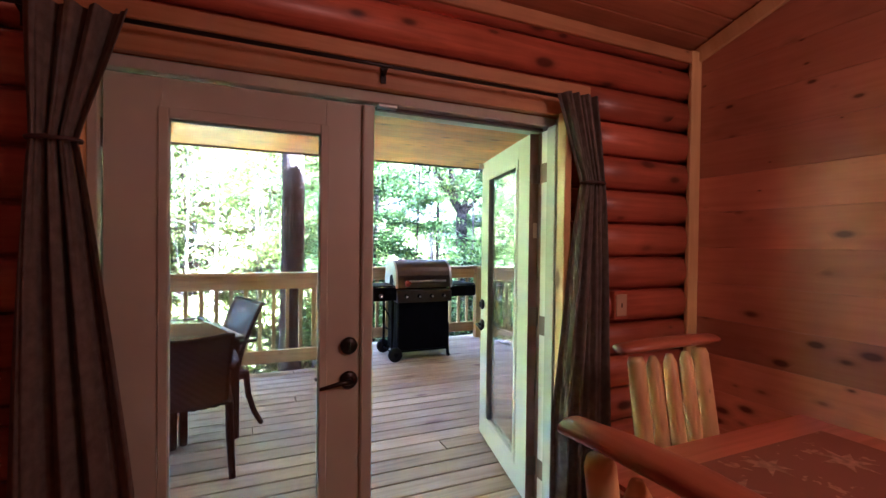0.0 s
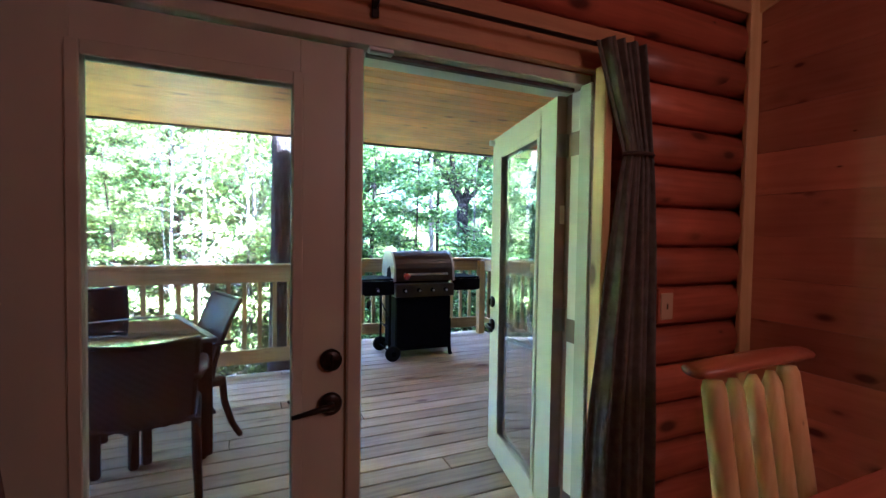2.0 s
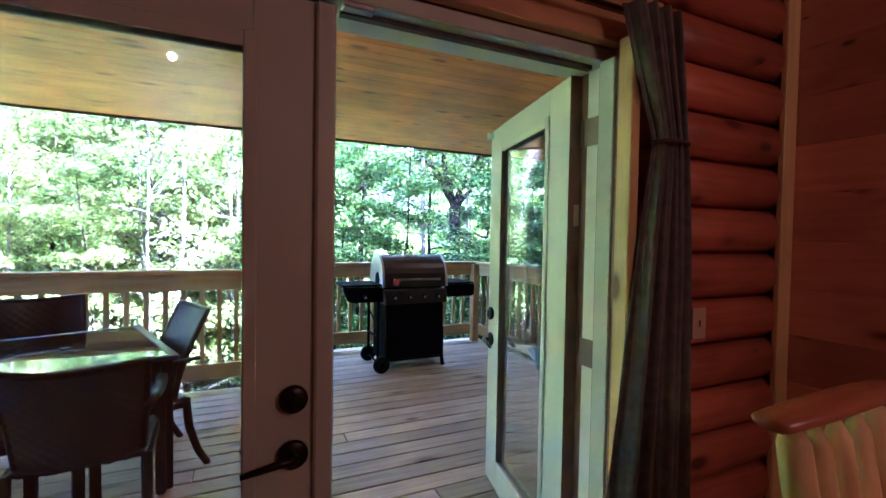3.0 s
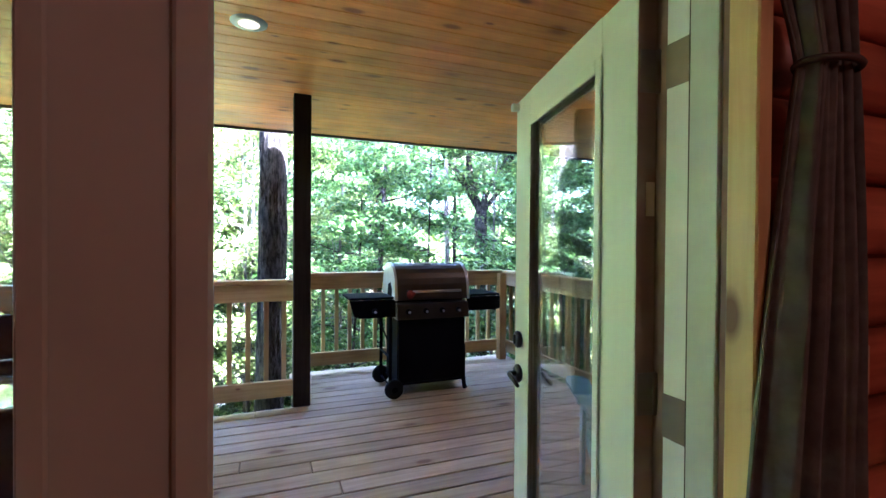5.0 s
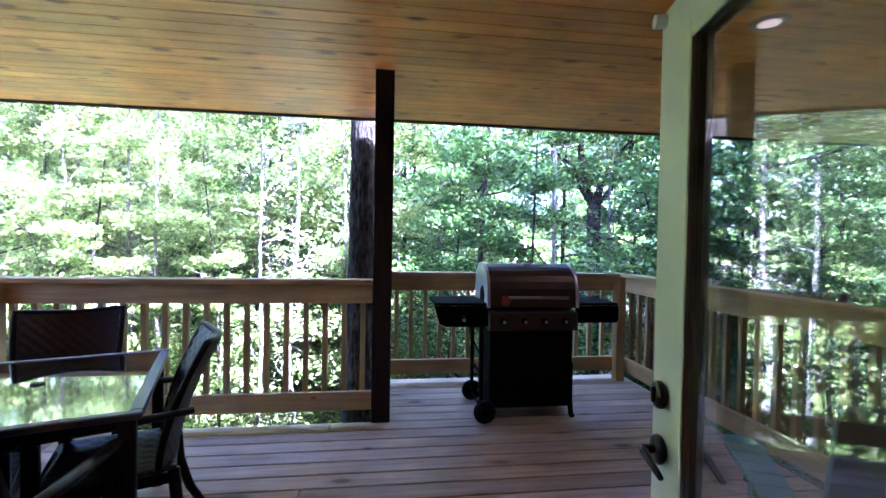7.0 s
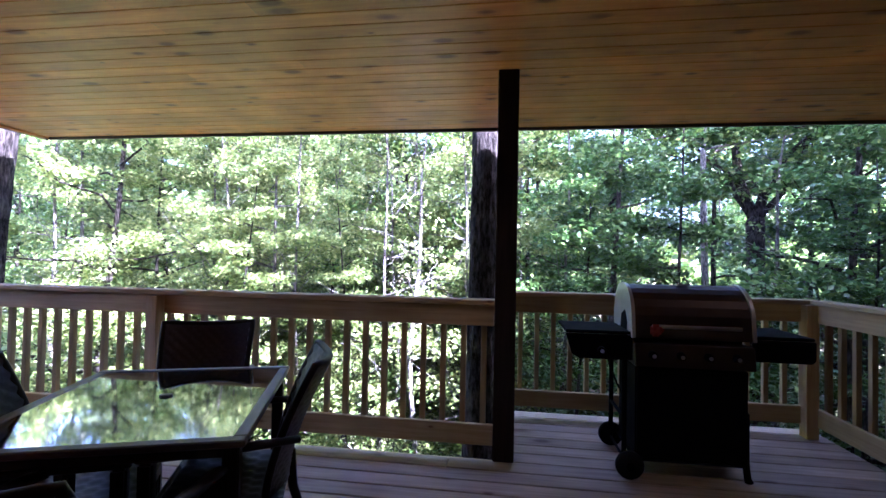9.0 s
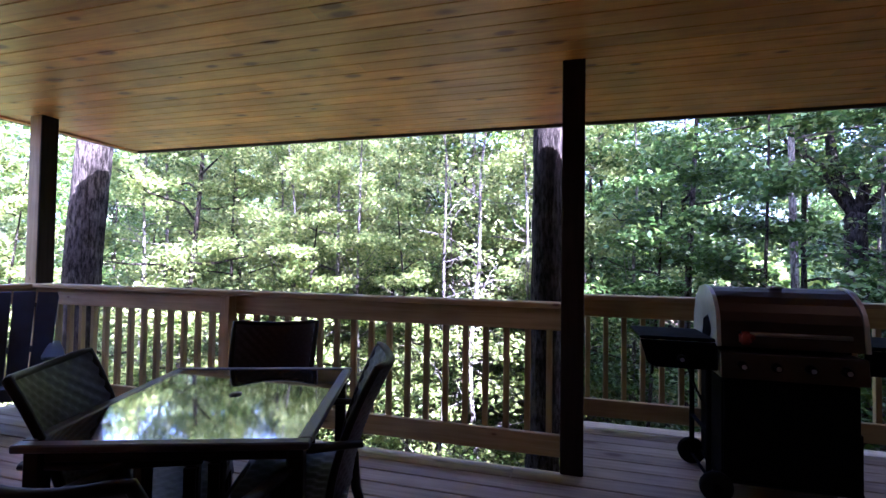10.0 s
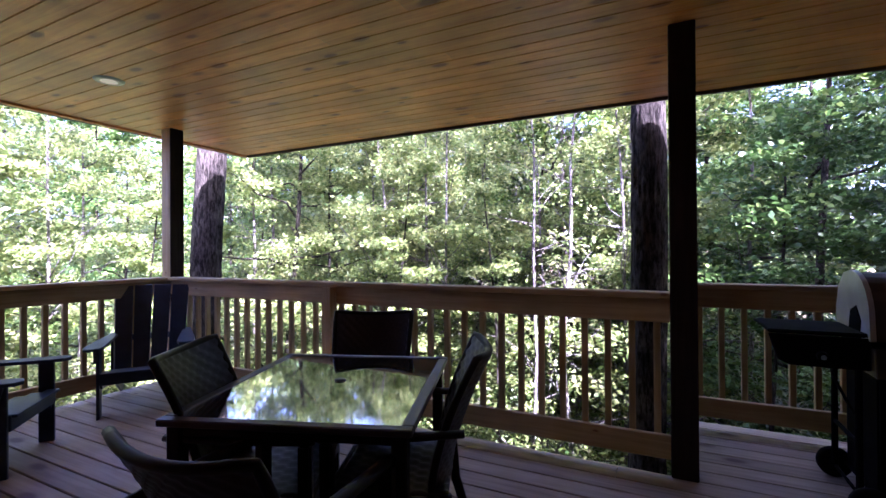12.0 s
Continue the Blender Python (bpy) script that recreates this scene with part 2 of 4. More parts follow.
# ---- mesh helpers ----
def mesh_of(bm, name, mat, smooth=False):
    me = bpy.data.meshes.new(name)
    bm.to_mesh(me)
    bm.free()
    me.materials.append(mat)
    if smooth:
        me.polygons.foreach_set("use_smooth", [True] * len(me.polygons))
    return me


def part(name, bm, mat, parent, label="", smooth=False, at=None):
    ob = new(name, mesh_of(bm, name, mat, smooth))
    ob.parent = parent
    if at is not None:
        ob.matrix_basis = at
    if label:
        tagged(ob, label)
    return ob


def thing(name, m, label, category, group=""):
    ob = new(name)
    ob.empty_display_size = 0.1
    ob.matrix_basis = m
    return tagged(ob, label, category, group)


def structure(name, bm, mat, label="", smooth=False):
    return tagged(new(name, mesh_of(bm, name, mat, smooth)), label, kind="structure")


def box(x0, x1, y0, y1, z0, z1, bevel=0.0, bm=None, m=None):
    bm = bm or bmesh.new()
    vs = [bm.verts.new(((x0, x1)[i & 1], (y0, y1)[i >> 1 & 1], (z0, z1)[i >> 2 & 1])) for i in range(8)]
    fs = [bm.faces.new([vs[i] for i in q]) for q in ((0, 2, 3, 1), (4, 5, 7, 6), (0, 1, 5, 4), (2, 6, 7, 3), (0, 4, 6, 2), (1, 3, 7, 5))]
    if m is not None:
        bmesh.ops.transform(bm, matrix=m, verts=vs)
    if bevel:
        es = list({e for f in fs for e in f.edges})
        bmesh.ops.bevel(bm, geom=es, offset=bevel, segments=2 if bevel > 0.006 else 1, affect="EDGES")
    return bm


def tube(points, radii, sides=8, bm=None, squash=1.0, caps=True):
    """A tube swept along points; radii one or one each."""
    bm = bm or bmesh.new()
    pts = [Vector(p) for p in points]
    if not isinstance(radii, (list, tuple)):
        radii = [radii] * len(pts)
    rings = []
    up = None
    for i, p in enumerate(pts):
        d = (pts[min(i + 1, len(pts) - 1)] - pts[max(i - 1, 0)]).normalized()
        if up is None:
            up = Vector((0, 0, 1)) if abs(d.z) < 0.9 else Vector((0, 1, 0))
        a = d.cross(up).normalized()
        up = a.cross(d).normalized()
        rings.append([bm.verts.new(p + (a * math.cos(t) + up * math.sin(t) * squash) * radii[i]) for t in [2 * math.pi * k / sides for k in range(sides)]])
    for r0, r1 in zip(rings, rings[1:]):
        for k in range(sides):
            bm.faces.new((r0[k], r0[(k + 1) % sides], r1[(k + 1) % sides], r1[k]))
    if caps:
        bm.faces.new(rings[0][::-1])
        bm.faces.new(rings[-1])
    bmesh.ops.recalc_face_normals(bm, faces=bm.faces)
    return bm


def prism(outline, y0, y1, bevel=0.0, axis="y"):
    """A flat outline of (a, b) pairs pushed along an axis: a, b are x, z for y; y, z for x; x, y for z."""
    bm = bmesh.new()
    put = {"y": lambda a, b, c: (a, c, b), "x": lambda a, b, c: (c, a, b), "z": lambda a, b, c: (a, b, c)}[axis]
    r0 = [bm.verts.new(put(a, b, y0)) for a, b in outline]
    r1 = [bm.verts.new(put(a, b, y1)) for a, b in outline]
    bm.faces.new(r0)
    bm.faces.new(r1[::-1])
    k = len(outline)
    for i in range(k):
        bm.faces.new((r0[i], r1[i], r1[(i + 1) % k], r0[(i + 1) % k]))
    bmesh.ops.recalc_face_normals(bm, faces=bm.faces)
    if bevel:
        bmesh.ops.bevel(bm, geom=list(bm.edges), offset=bevel, segments=1, affect="EDGES")
    return bm


def disc(x, y, z, r, depth, axis="y", sides=20, bm=None, bevel=0.0):
    bm = bm or bmesh.new()
    d = {"x": Vector((1, 0, 0)), "y": Vector((0, 1, 0)), "z": Vector((0, 0, 1))}[axis]
    c = Vector((x, y, z))
    if bevel:
        return tube([c - d * depth / 2, c - d * (depth / 2 - bevel), c + d * (depth / 2 - bevel), c + d * depth / 2], [r - bevel, r, r, r - bevel], sides, bm)
    return tube([c - d * depth / 2, c + d * depth / 2], r, sides, bm)

# ---- the setting ----
WALL_Y = 1.985         # inner face of the door wall
OUT_Y = 2.145          # its outer face
ROOM_X0, ROOM_X1, ROOM_Y0 = -3.0, 2.52, -3.6
DOOR_X0, DOOR_X1 = -0.36, 1.515
CEIL_Z, EAVE_Y, EAVE_X0, EAVE_X1 = 2.618, 6.60, -4.25, 8.2
DECK_X0, DECK_X1, DECK_Y1, DECK_Y2, JOG_X = -3.85, 3.42, 5.26, 6.20, 0.934


def build_ground():
    xs = [-300, -150, -90, -60, -45, -35, -28] + [x for x in range(-24, 25, 2)] + [28, 35, 45, 60, 90, 150, 300]
    bm = bmesh.new()
    grid = []
    for y in xs:
        row = []
        for x in xs:
            d = math.hypot(x, y - 2)
            z = -2.7 - 0.9 * math.exp(-((y - 9) / 6) ** 2) + 0.35 * noise.noise(Vector((x * 0.16, y * 0.16, 0)))
            z += max(0, (y - 13)) * 0.13 if y < 45 else 4.2
            z += 0.02 * max(0, min(d, 60) - 15)
            row.append(bm.verts.new((x, y, z)))
        grid.append(row)
    for a, b in zip(grid, grid[1:]):
        for i in range(len(a) - 1):
            bm.faces.new((a[i], a[i + 1], b[i + 1], b[i]))
    structure("ground", bm, M_GROUND, "leafy forest floor falling away below the deck", True)


def ground_z(x, y):
    d = math.hypot(x, y - 2)
    z = -2.7 - 0.9 * math.exp(-((y - 9) / 6) ** 2) + (max(0, (y - 13)) * 0.13 if y < 45 else 4.2)
    return z + 0.02 * max(0, min(d, 60) - 15)


build_ground()

# room shell
structure("floor", box(ROOM_X0, ROOM_X1, ROOM_Y0, OUT_Y, -0.25, 0.0), M_FLOOR, "varnished wooden floor boards of the cabin")
wall_door = structure("wall_door", box(ROOM_X0 - 0.15, DOOR_X0 - 0.03, WALL_Y + 0.02, OUT_Y, -0.25, 2.75), M_LOG, "log wall around the double door")
bm = box(DOOR_X1 + 0.03, ROOM_X1 + 0.15, WALL_Y + 0.02, OUT_Y, -0.25, 2.75)
part("wall_pier", bm, M_LOG, wall_door)
part("wall_head", box(DOOR_X0 - 0.03, DOOR_X1 + 0.03, WALL_Y + 0.02, OUT_Y, 2.05, 2.75), M_LOG, wall_door)
wall_right = structure("wall_right", box(ROOM_X1 + 0.02, ROOM_X1 + 0.15, ROOM_Y0, WALL_Y + 0.018, -0.25, 4.3), M_WALL, "stained pine plank wall")
structure("wall_left", box(ROOM_X0 - 0.15, ROOM_X0, ROOM_Y0, WALL_Y + 0.018, -0.25, 4.3), M_WALL, "stained pine plank wall")
structure("wall_back", box(ROOM_X0 - 0.15, ROOM_X1 + 0.15, ROOM_Y0 - 0.15, ROOM_Y0, -0.25, 4.3), M_WALL, "stained pine plank wall")
# outside faces that close the house; unseen walls added to block light
structure("wall_outside", box(-8.5, ROOM_X0 - 0.15, OUT_Y - 0.14, OUT_Y, -3.5, 2.9), M_LOGOUT, "unseen log wall run long to keep light off the deck")
structure("wall_outside_end", box(ROOM_X1 + 0.15, 8.2, OUT_Y - 0.14, OUT_Y, -3.5, 2.9), M_LOGOUT, "unseen log wall run long to keep light off the deck")
structure("wall_wing", box(3.46, 3.62, OUT_Y + 0.001, 3.75, -3.5, CEIL_Z - 0.02), M_LOGOUT, "unseen wall added to keep side light off the deck")
structure("wall_end", box(8.04, 8.19, OUT_Y + 0.001, EAVE_Y - 0.05, -3.5, CEIL_Z - 0.02), M_LOGOUT, "unseen wall added to darken the far end of the porch")
structure("foundation", box(-4.2, 4.6, 1.6, OUT_Y - 0.02, -4.2, -0.27), M_GROUND, "cabin foundation below the deck")


def sloped_ceiling():
    """Plank ceiling rising from the door wall to a ridge, boards along x."""
    bm = bmesh.new()
    slope, pitch = 0.293, 0.14

    def z_at(y):
        return 2.55 + slope * (WALL_Y + 0.02 - y)

    y = WALL_Y + 0.02
    while y > ROOM_Y0:
        y1 = max(y - pitch, ROOM_Y0)
        prof = [(y, 0.008), (y - 0.006, 0.0), (y1 + 0.006, 0.0), (y1, 0.008)]
        vs = [[bm.verts.new((x, yy, z_at(yy) + o)) for yy, o in prof] for x in (ROOM_X0, ROOM_X1)]
        for i in range(3):
            bm.faces.new((vs[0][i], vs[1][i], vs[1][i + 1], vs[0][i + 1]))
        y = y1
    ob = structure("ceiling_room", bm, M_INCEIL, "sloping ceiling of stained pine boards")
    bm = bmesh.new()
    # Roof run past the room on both sides to shade the deck.
    vs = [bm.verts.new((x, yy, z_at(yy) + 0.05)) for x in (-8.7, 7.2) for yy in (OUT_Y, ROOM_Y0)]
    ws = [bm.verts.new(v.co + Vector((0, 0, 0.2))) for v in vs]
    for q in ((0, 1, 3, 2), (4, 6, 7, 5), (0, 2, 6, 4), (1, 5, 7, 3), (0, 4, 5, 1), (2, 3, 7, 6)):
        bm.faces.new([(vs + ws)[i] for i in q])
    structure("roof", bm, M_RAIL, "cabin roof over the room, run wide to shade the deck")


sloped_ceiling()
trim = structure("trim", box(ROOM_X0, ROOM_X1 - 0.02, WALL_Y - 0.075, WALL_Y - 0.05, 2.455, 2.525, 0.004), M_TRIM_X, "pine trim where wall and ceiling meet")
bm = box(ROOM_X1 - 0.085, ROOM_X1 - 0.002, WALL_Y - 0.078, WALL_Y - 0.052, 0.0, 2.53, 0.004)
part("corner_board", bm, M_TRIM, trim)
bm = box(ROOM_X1 - 0.028, ROOM_X1 - 0.004, -2.4, 0, -0.085, 0.0, 0.004)
part("rake_board", bm, M_TRIM, trim, at=pose(0, WALL_Y - 0.03, 2.545, -16.3))

# door unit
door_frame = structure("door_1", box(DOOR_X0 - 0.03, DOOR_X1 + 0.03, WALL_Y - 0.01, OUT_Y + 0.02, 2.0, 2.045, 0.003), M_FRAME, "double door frame with one leaf shut and one leaf open outwards")
part("jamb", box(DOOR_X0 - 0.03, DOOR_X0, WALL_Y - 0.01, OUT_Y + 0.02, 0.0, 1.998, 0.003), M_FRAME, door_frame)
part("jamb", box(1.495, 1.53, 1.920, 1.988, 0.0, 1.998, 0.003), M_FRAME, door_frame)
part("jamb_rabbet", box(1.527, 1.556, 2.000, 2.075, 0.0, 1.998, 0.002), M_WHITE, door_frame, "pale grey rabbet of the jamb")
part("jamb_edge", box(1.530, 1.590, 2.076, 2.113, 0.0, 1.998, 0.002), M_BROWN, door_frame, "brown outer edge of the jamb")
part("brickmould", box(1.552, 1.64, 2.119, 2.150, 0.0, 1.998, 0.004), M_BROWN, door_frame, "brown outer edge of the jamb")
part("seal", box(1.507, 1.531, 1.989, 1.999, 0.02, 1.998), M_SEAL, door_frame, "dark weatherstrip")
part("seal", box(0.62, DOOR_X1 - 0.022, WALL_Y + 0.035, WALL_Y + 0.06, 1.985, 1.999), M_SEAL, door_frame, "dark weatherstrip")
for z in (0.22, 0.98, 1.78):
    part("hinge_plate", box(1.5245, 1.5268, 2.015, 2.074, z - 0.05, z + 0.05), M_HINGE, door_frame, "bronze hinge plate")
part("threshold", box(DOOR_X0, DOOR_X1 - 0.006, WALL_Y - 0.01, OUT_Y + 0.05, 0.001, 0.018, 0.003), M_STEEL, door_frame, "metal threshold")
part("catch", box(0.615, 0.70, WALL_Y - 0.014, WALL_Y + 0.02, 1.983, 1.999, 0.003), M_STEEL, door_frame, "small steel latch at the head")
casing = structure("trim_door", box(DOOR_X0 - 0.15, DOOR_X1 + 0.15, WALL_Y - 0.055, WALL_Y - 0.012, 2.047, 2.146, 0.004), M_TRIM_X, "pine casing around the double door")
part("casing_cap", box(DOOR_X0 - 0.17, DOOR_X1 + 0.19, WALL_Y - 0.075, WALL_Y - 0.012, 2.149, 2.212, 0.004), M_TRIM_X, casing)
part("casing_side", box(1.497, 1.537, 1.845, 1.905, 0.0, 2.045, 0.004), M_TRIM, casing, "pale knotty pine board lining the opening")
# Brown strip filling the gap, coloured as the shade in it.
part("shadow_gap", box(1.503, 1.530, 1.906, 1.919, 0.0, 2.0), M_BROWN, casing)
part("casing_back", box(1.538, 1.563, 1.900, 2.003, 0.0, 2.045, 0.003), M_BROWN, casing)
part("casing_side", box(DOOR_X0 - 0.15, DOOR_X0 - 0.032, WALL_Y - 0.05, WALL_Y + 0.018, 0.0, 2.045, 0.004), M_TRIM, casing)


def door_leaf(label, m, name):
    """A full-lite door leaf, 0.965 wide; the hinge edge at x = 0, inner face at y = 0, thickness to +y."""
    w, h, t, st, bot = 0.93, 1.973, 0.045, 0.175, 0.15
    leaf = tagged(new(name), label, "door")
    leaf.matrix_basis = m
    part("stile", box(0, st, 0, t, 0, h, 0.003), M_DOOR, leaf)
    part("stile", box(w - st, w, 0, t, 0, h, 0.003), M_DOOR, leaf)
    part("top_rail", box(st, w - st, 0.0005, t - 0.0005, h - 0.125, h, 0.0), M_DOOR, leaf)
    part("bottom_rail", box(st, w - st, 0.0005, t - 0.0005, 0, bot, 0.0), M_DOOR, leaf)
    for y0, y1 in ((-0.008, -0.001), (t + 0.001, t + 0.008)):
        bead = box(st - 0.012, st + 0.022, y0, y1, bot - 0.02, h - 0.105, 0.004)
        box(w - st - 0.022, w - st + 0.012, y0, y1, bot - 0.02, h - 0.105, 0.004, bead)
        box(st + 0.022, w - st - 0.022, y0, y1, bot - 0.02, bot + 0.022, 0.004, bead)
        box(st + 0.022, w - st - 0.022, y0, y1, h - 0.147, h - 0.105, 0.004, bead)
        part("glazing_bead", bead, M_DOOR, leaf)
    for py in (t / 2 - 0.008, t / 2 + 0.008):
        pane = part("pane", box(st, w - st, py - 0.002, py + 0.002, bot, h - 0.125), M_GLASS, leaf, "clear glass pane")
        pane.visible_shadow = False
    x = w - 0.075
    for face, s in ((0.0, -1), (t, 1)):
        bolt = part("deadbolt", disc(x, face + s * 0.012, 0.95, 0.036, 0.022, "y", 20, None, 0.006), M_BRONZE, leaf, "dark bronze deadbolt", True)
        part("turn", box(x - 0.004, x + 0.004, face + s * 0.024 - 0.008, face + s * 0.024 + 0.008, 0.93, 0.97, 0.002), M_BRONZE, bolt)
        rose = part("rose", disc(x, face + s * 0.011, 0.805, 0.038, 0.02, "y", 20, None, 0.006), M_BRONZE, leaf, "dark bronze lever handle", True)
        part("lever", tube([(x, face + s * 0.012, 0.805), (x, face + s * 0.05, 0.805), (x - 0.03, face + s * 0.055, 0.808), (x - 0.08, face + s * 0.052, 0.798), (x - 0.125, face + s * 0.05, 0.79)], [0.012, 0.012, 0.011, 0.009, 0.007], 8), M_BRONZE, rose, "", True)
    for z in (0.2, 1.0, 1.76):
        hg = part("hinge", tube([(-0.004, t + 0.004, z - 0.05), (-0.004, t + 0.004, z + 0.05)], 0.008, 8), M_HINGE, leaf, "bronze hinge", True)
        part("hinge_leaf", box(-0.0068, -0.0048, 0.004, t, z - 0.05, z + 0.05), M_HINGE, hg)
    return leaf


left_leaf = door_leaf("cream painted glazed door leaf, shut", pose(-0.3525, WALL_Y + 0.02, 0.02), "door_leaf")
part("astragal", box(0.905, 0.955, -0.020, -0.001, 0.0, 1.97, 0.006), M_DOOR, left_leaf)
right_leaf = door_leaf("cream painted glazed door leaf, swung open onto the deck", pose(1.481, 2.116, 0.02, 0, 0, 77.0) @ Matrix.Diagonal((1, -1, 1, 1)), "door_leaf")
part("shim", box(-0.0065, -0.0048, 0.022, 0.043, 1.42, 1.50), M_CREAM, right_leaf, "tan sticker on the door edge")
part("hinge_edge", box(-0.0045, -0.003, -0.0005, 0.0455, 0.0, 1.972), M_BROWN, right_leaf, "dark brown hinge edge")
part("door_stop", disc(0.905, -0.015, 1.945, 0.018, 0.03, "y", 12), M_WHITE, right_leaf, "white rubber bumper")

# porch ceiling
def porch_ceiling():
    bm = bmesh.new()
    pitch, y = 0.134, OUT_Y
    while y < EAVE_Y - 0.02:
        y1 = min(y + pitch, EAVE_Y - 0.02)
        for x0, x1 in ((EAVE_X0, -1.3 + 0.9 * math.sin(y * 37)), (-1.3 + 0.9 * math.sin(y * 37), 3.2 + 0.9 * math.sin(y * 53)), (3.2 + 0.9 * math.sin(y * 53), EAVE_X1)):
            prof = [(y, 0.010), (y + 0.005, 0.0), (y1 - 0.005, 0.0), (y1, 0.010)]
            vs = [[bm.verts.new((x, yy, CEIL_Z + o)) for yy, o in prof] for x in (x0 + 0.0006, x1 - 0.0006)]
            for i in range(3):
                bm.faces.new((vs[0][i], vs[0][i + 1], vs[1][i + 1], vs[1][i]))
        y = y1
    structure("ceiling_porch", bm, M_CEIL, "golden knotty pine tongue and groove porch ceiling")
    structure("roof_porch", box(EAVE_X0, EAVE_X1, OUT_Y - 0.13, EAVE_Y, CEIL_Z + 0.016, CEIL_Z + 0.2), M_RAIL, "porch roof")
    fas = structure("fascia", box(EAVE_X0 - 0.03, EAVE_X1, EAVE_Y, EAVE_Y + 0.03, CEIL_Z - 0.02, CEIL_Z + 0.2), M_SEAL, "dark stained fascia along the eave")
    part("side_fascia", box(EAVE_X0 - 0.03, EAVE_X0, OUT_Y - 0.13, EAVE_Y - 0.001, CEIL_Z - 0.02, CEIL_Z + 0.2), M_SEAL, fas)
    part("side_bead", box(EAVE_X0 + 0.002, EAVE_X0 + 0.06, OUT_Y, EAVE_Y - 0.02, CEIL_Z - 0.018, CEIL_Z - 0.001, 0.004), M_CEIL, fas)


porch_ceiling()

# posts that carry the porch roof
def porch_post(x, y, label):
    p = thing("porch_post", pose(x, y, 0), label, "post", "porch posts")
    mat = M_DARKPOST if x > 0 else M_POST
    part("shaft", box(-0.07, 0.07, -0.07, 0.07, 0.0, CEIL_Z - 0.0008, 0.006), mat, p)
    # Near-black board put on for the shade on this side of the post.
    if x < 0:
        part("face_board", box(0.0705, 0.088, -0.07, 0.07, 0.0, CEIL_Z - 0.001, 0.003), M_DARKPOST, p, "dark board in place of the shaded post side")
    return p


porch_post(JOG_X, 5.284, "dark square timber post at the jog of the railing")
porch_post(-3.85, 5.33, "pale timber post at the deck corner, one side darkened as shade")


def railing(name, label, x0, y0, x1, y1, out, pitch=0.14, lumber=None, group="deck railing"):
    """A run of railing from (x0, y0) to (x1, y1); out is +1 where outside lies to the run's left."""
    length = math.hypot(x1 - x0, y1 - y0)
    r = thing(name, pose(x0, y0, 0, 0, 0, math.degrees(math.atan2(y1 - y0, x1 - x0))), label, "railing", group)
    part("cap_rail", box(0, length, -0.072, 0.072, 1.03, 1.066, 0.006), M_RAIL, r)
    part("face_board", box(0, length, -out * 0.020 - 0.018, -out * 0.020 + 0.018, 0.89, 1.0285, 0.004), M_RAIL, r)
    part("bottom_board", box(0, length, -out * 0.020 - 0.018, -out * 0.020 + 0.018, 0.095, 0.232, 0.004), M_RAIL, r)
    k = max(1, round(length / pitch))
    shared = None
    for i in range(k):
        if shared is None:
            shared = mesh_of(box(-0.019, 0.019, -0.019, 0.019, 0.10, 1.0285, 0.003), "picket", M_PICKET)
        pk = new("picket", shared)
        pk.parent = r
        pk.matrix_basis = pose((i + 0.5) * length / k, out * 0.018 + 0.0005 * out, 0, 0, 0, random.uniform(-2, 2))
    return r


def rail_post(x, y, z0=-0.3):
    p = thing("railing_post", pose(x, y, 0), "square sawn lumber railing post under the cap", "post", "railing posts")
    part("shaft", box(-0.045, 0.045, -0.045, 0.045, 0.0, 1.0285, 0.004), M_POST, p)
    return p


railing("railing", "lumber deck railing along the woods with square pickets", -3.72, 5.27, 0.863, 5.27, 1)
railing("railing", "lumber deck railing behind the grill with square pickets", 1.0, 6.14, 3.36, 6.14, 1)
railing("railing", "short lumber railing at the jog of the deck", JOG_X, 5.356, JOG_X, 6.14, 1)
railing("railing", "lumber railing along the side of the deck", 3.36, 6.07, 3.36, 3.3, 1)
railing("railing", "lumber railing along the side of the deck", -3.79, 2.2, -3.79, 5.258, 1)
rail_post(-1.62, 5.20)
rail_post(3.29, 6.075)


def deck():
    # Solid dark slabs under the boards put shade into the gaps.
    d = structure("deck", box(DECK_X0, DECK_X1, OUT_Y + 0.02, DECK_Y1 - 0.03, -0.40, -0.16), M_SEAL, "wooden deck of treated boards")
    part("joists", box(JOG_X - 0.04, DECK_X1, DECK_Y1 - 0.029, DECK_Y2 - 0.03, -0.40, -0.16), M_SEAL, d)
    w, gap, y = 0.138, 0.009, OUT_Y + 0.012
    k = 0
    while y < DECK_Y2 - 0.02:
        x0 = DECK_X0 if y + w < DECK_Y1 + 0.07 else JOG_X - 0.06
        joints = sorted(random.uniform(x0 + 1.0, DECK_X1 - 1.0) for _ in range(1)) if k % 3 else []
        ends = [x0] + joints + [DECK_X1 + random.uniform(-0.004, 0.004)]
        for a, b in zip(ends, ends[1:]):
            bm = box(-(b - a) / 2 + 0.002, (b - a) / 2 - 0.002, -w / 2, w / 2, -0.036, 0, 0.004)
            part("board", bm, M_DECK, d, at=pose((a + b) / 2, y + w / 2, random.uniform(-0.0012, 0.0), random.uniform(-0.3, 0.3), 0, random.uniform(-0.03, 0.03)))
        y += w + gap
        k += 1
    part("rim", box(DECK_X0, JOG_X - 0.06, DECK_Y1 + 0.04, DECK_Y1 + 0.075, -0.30, -0.04), M_RAIL, d)


deck()


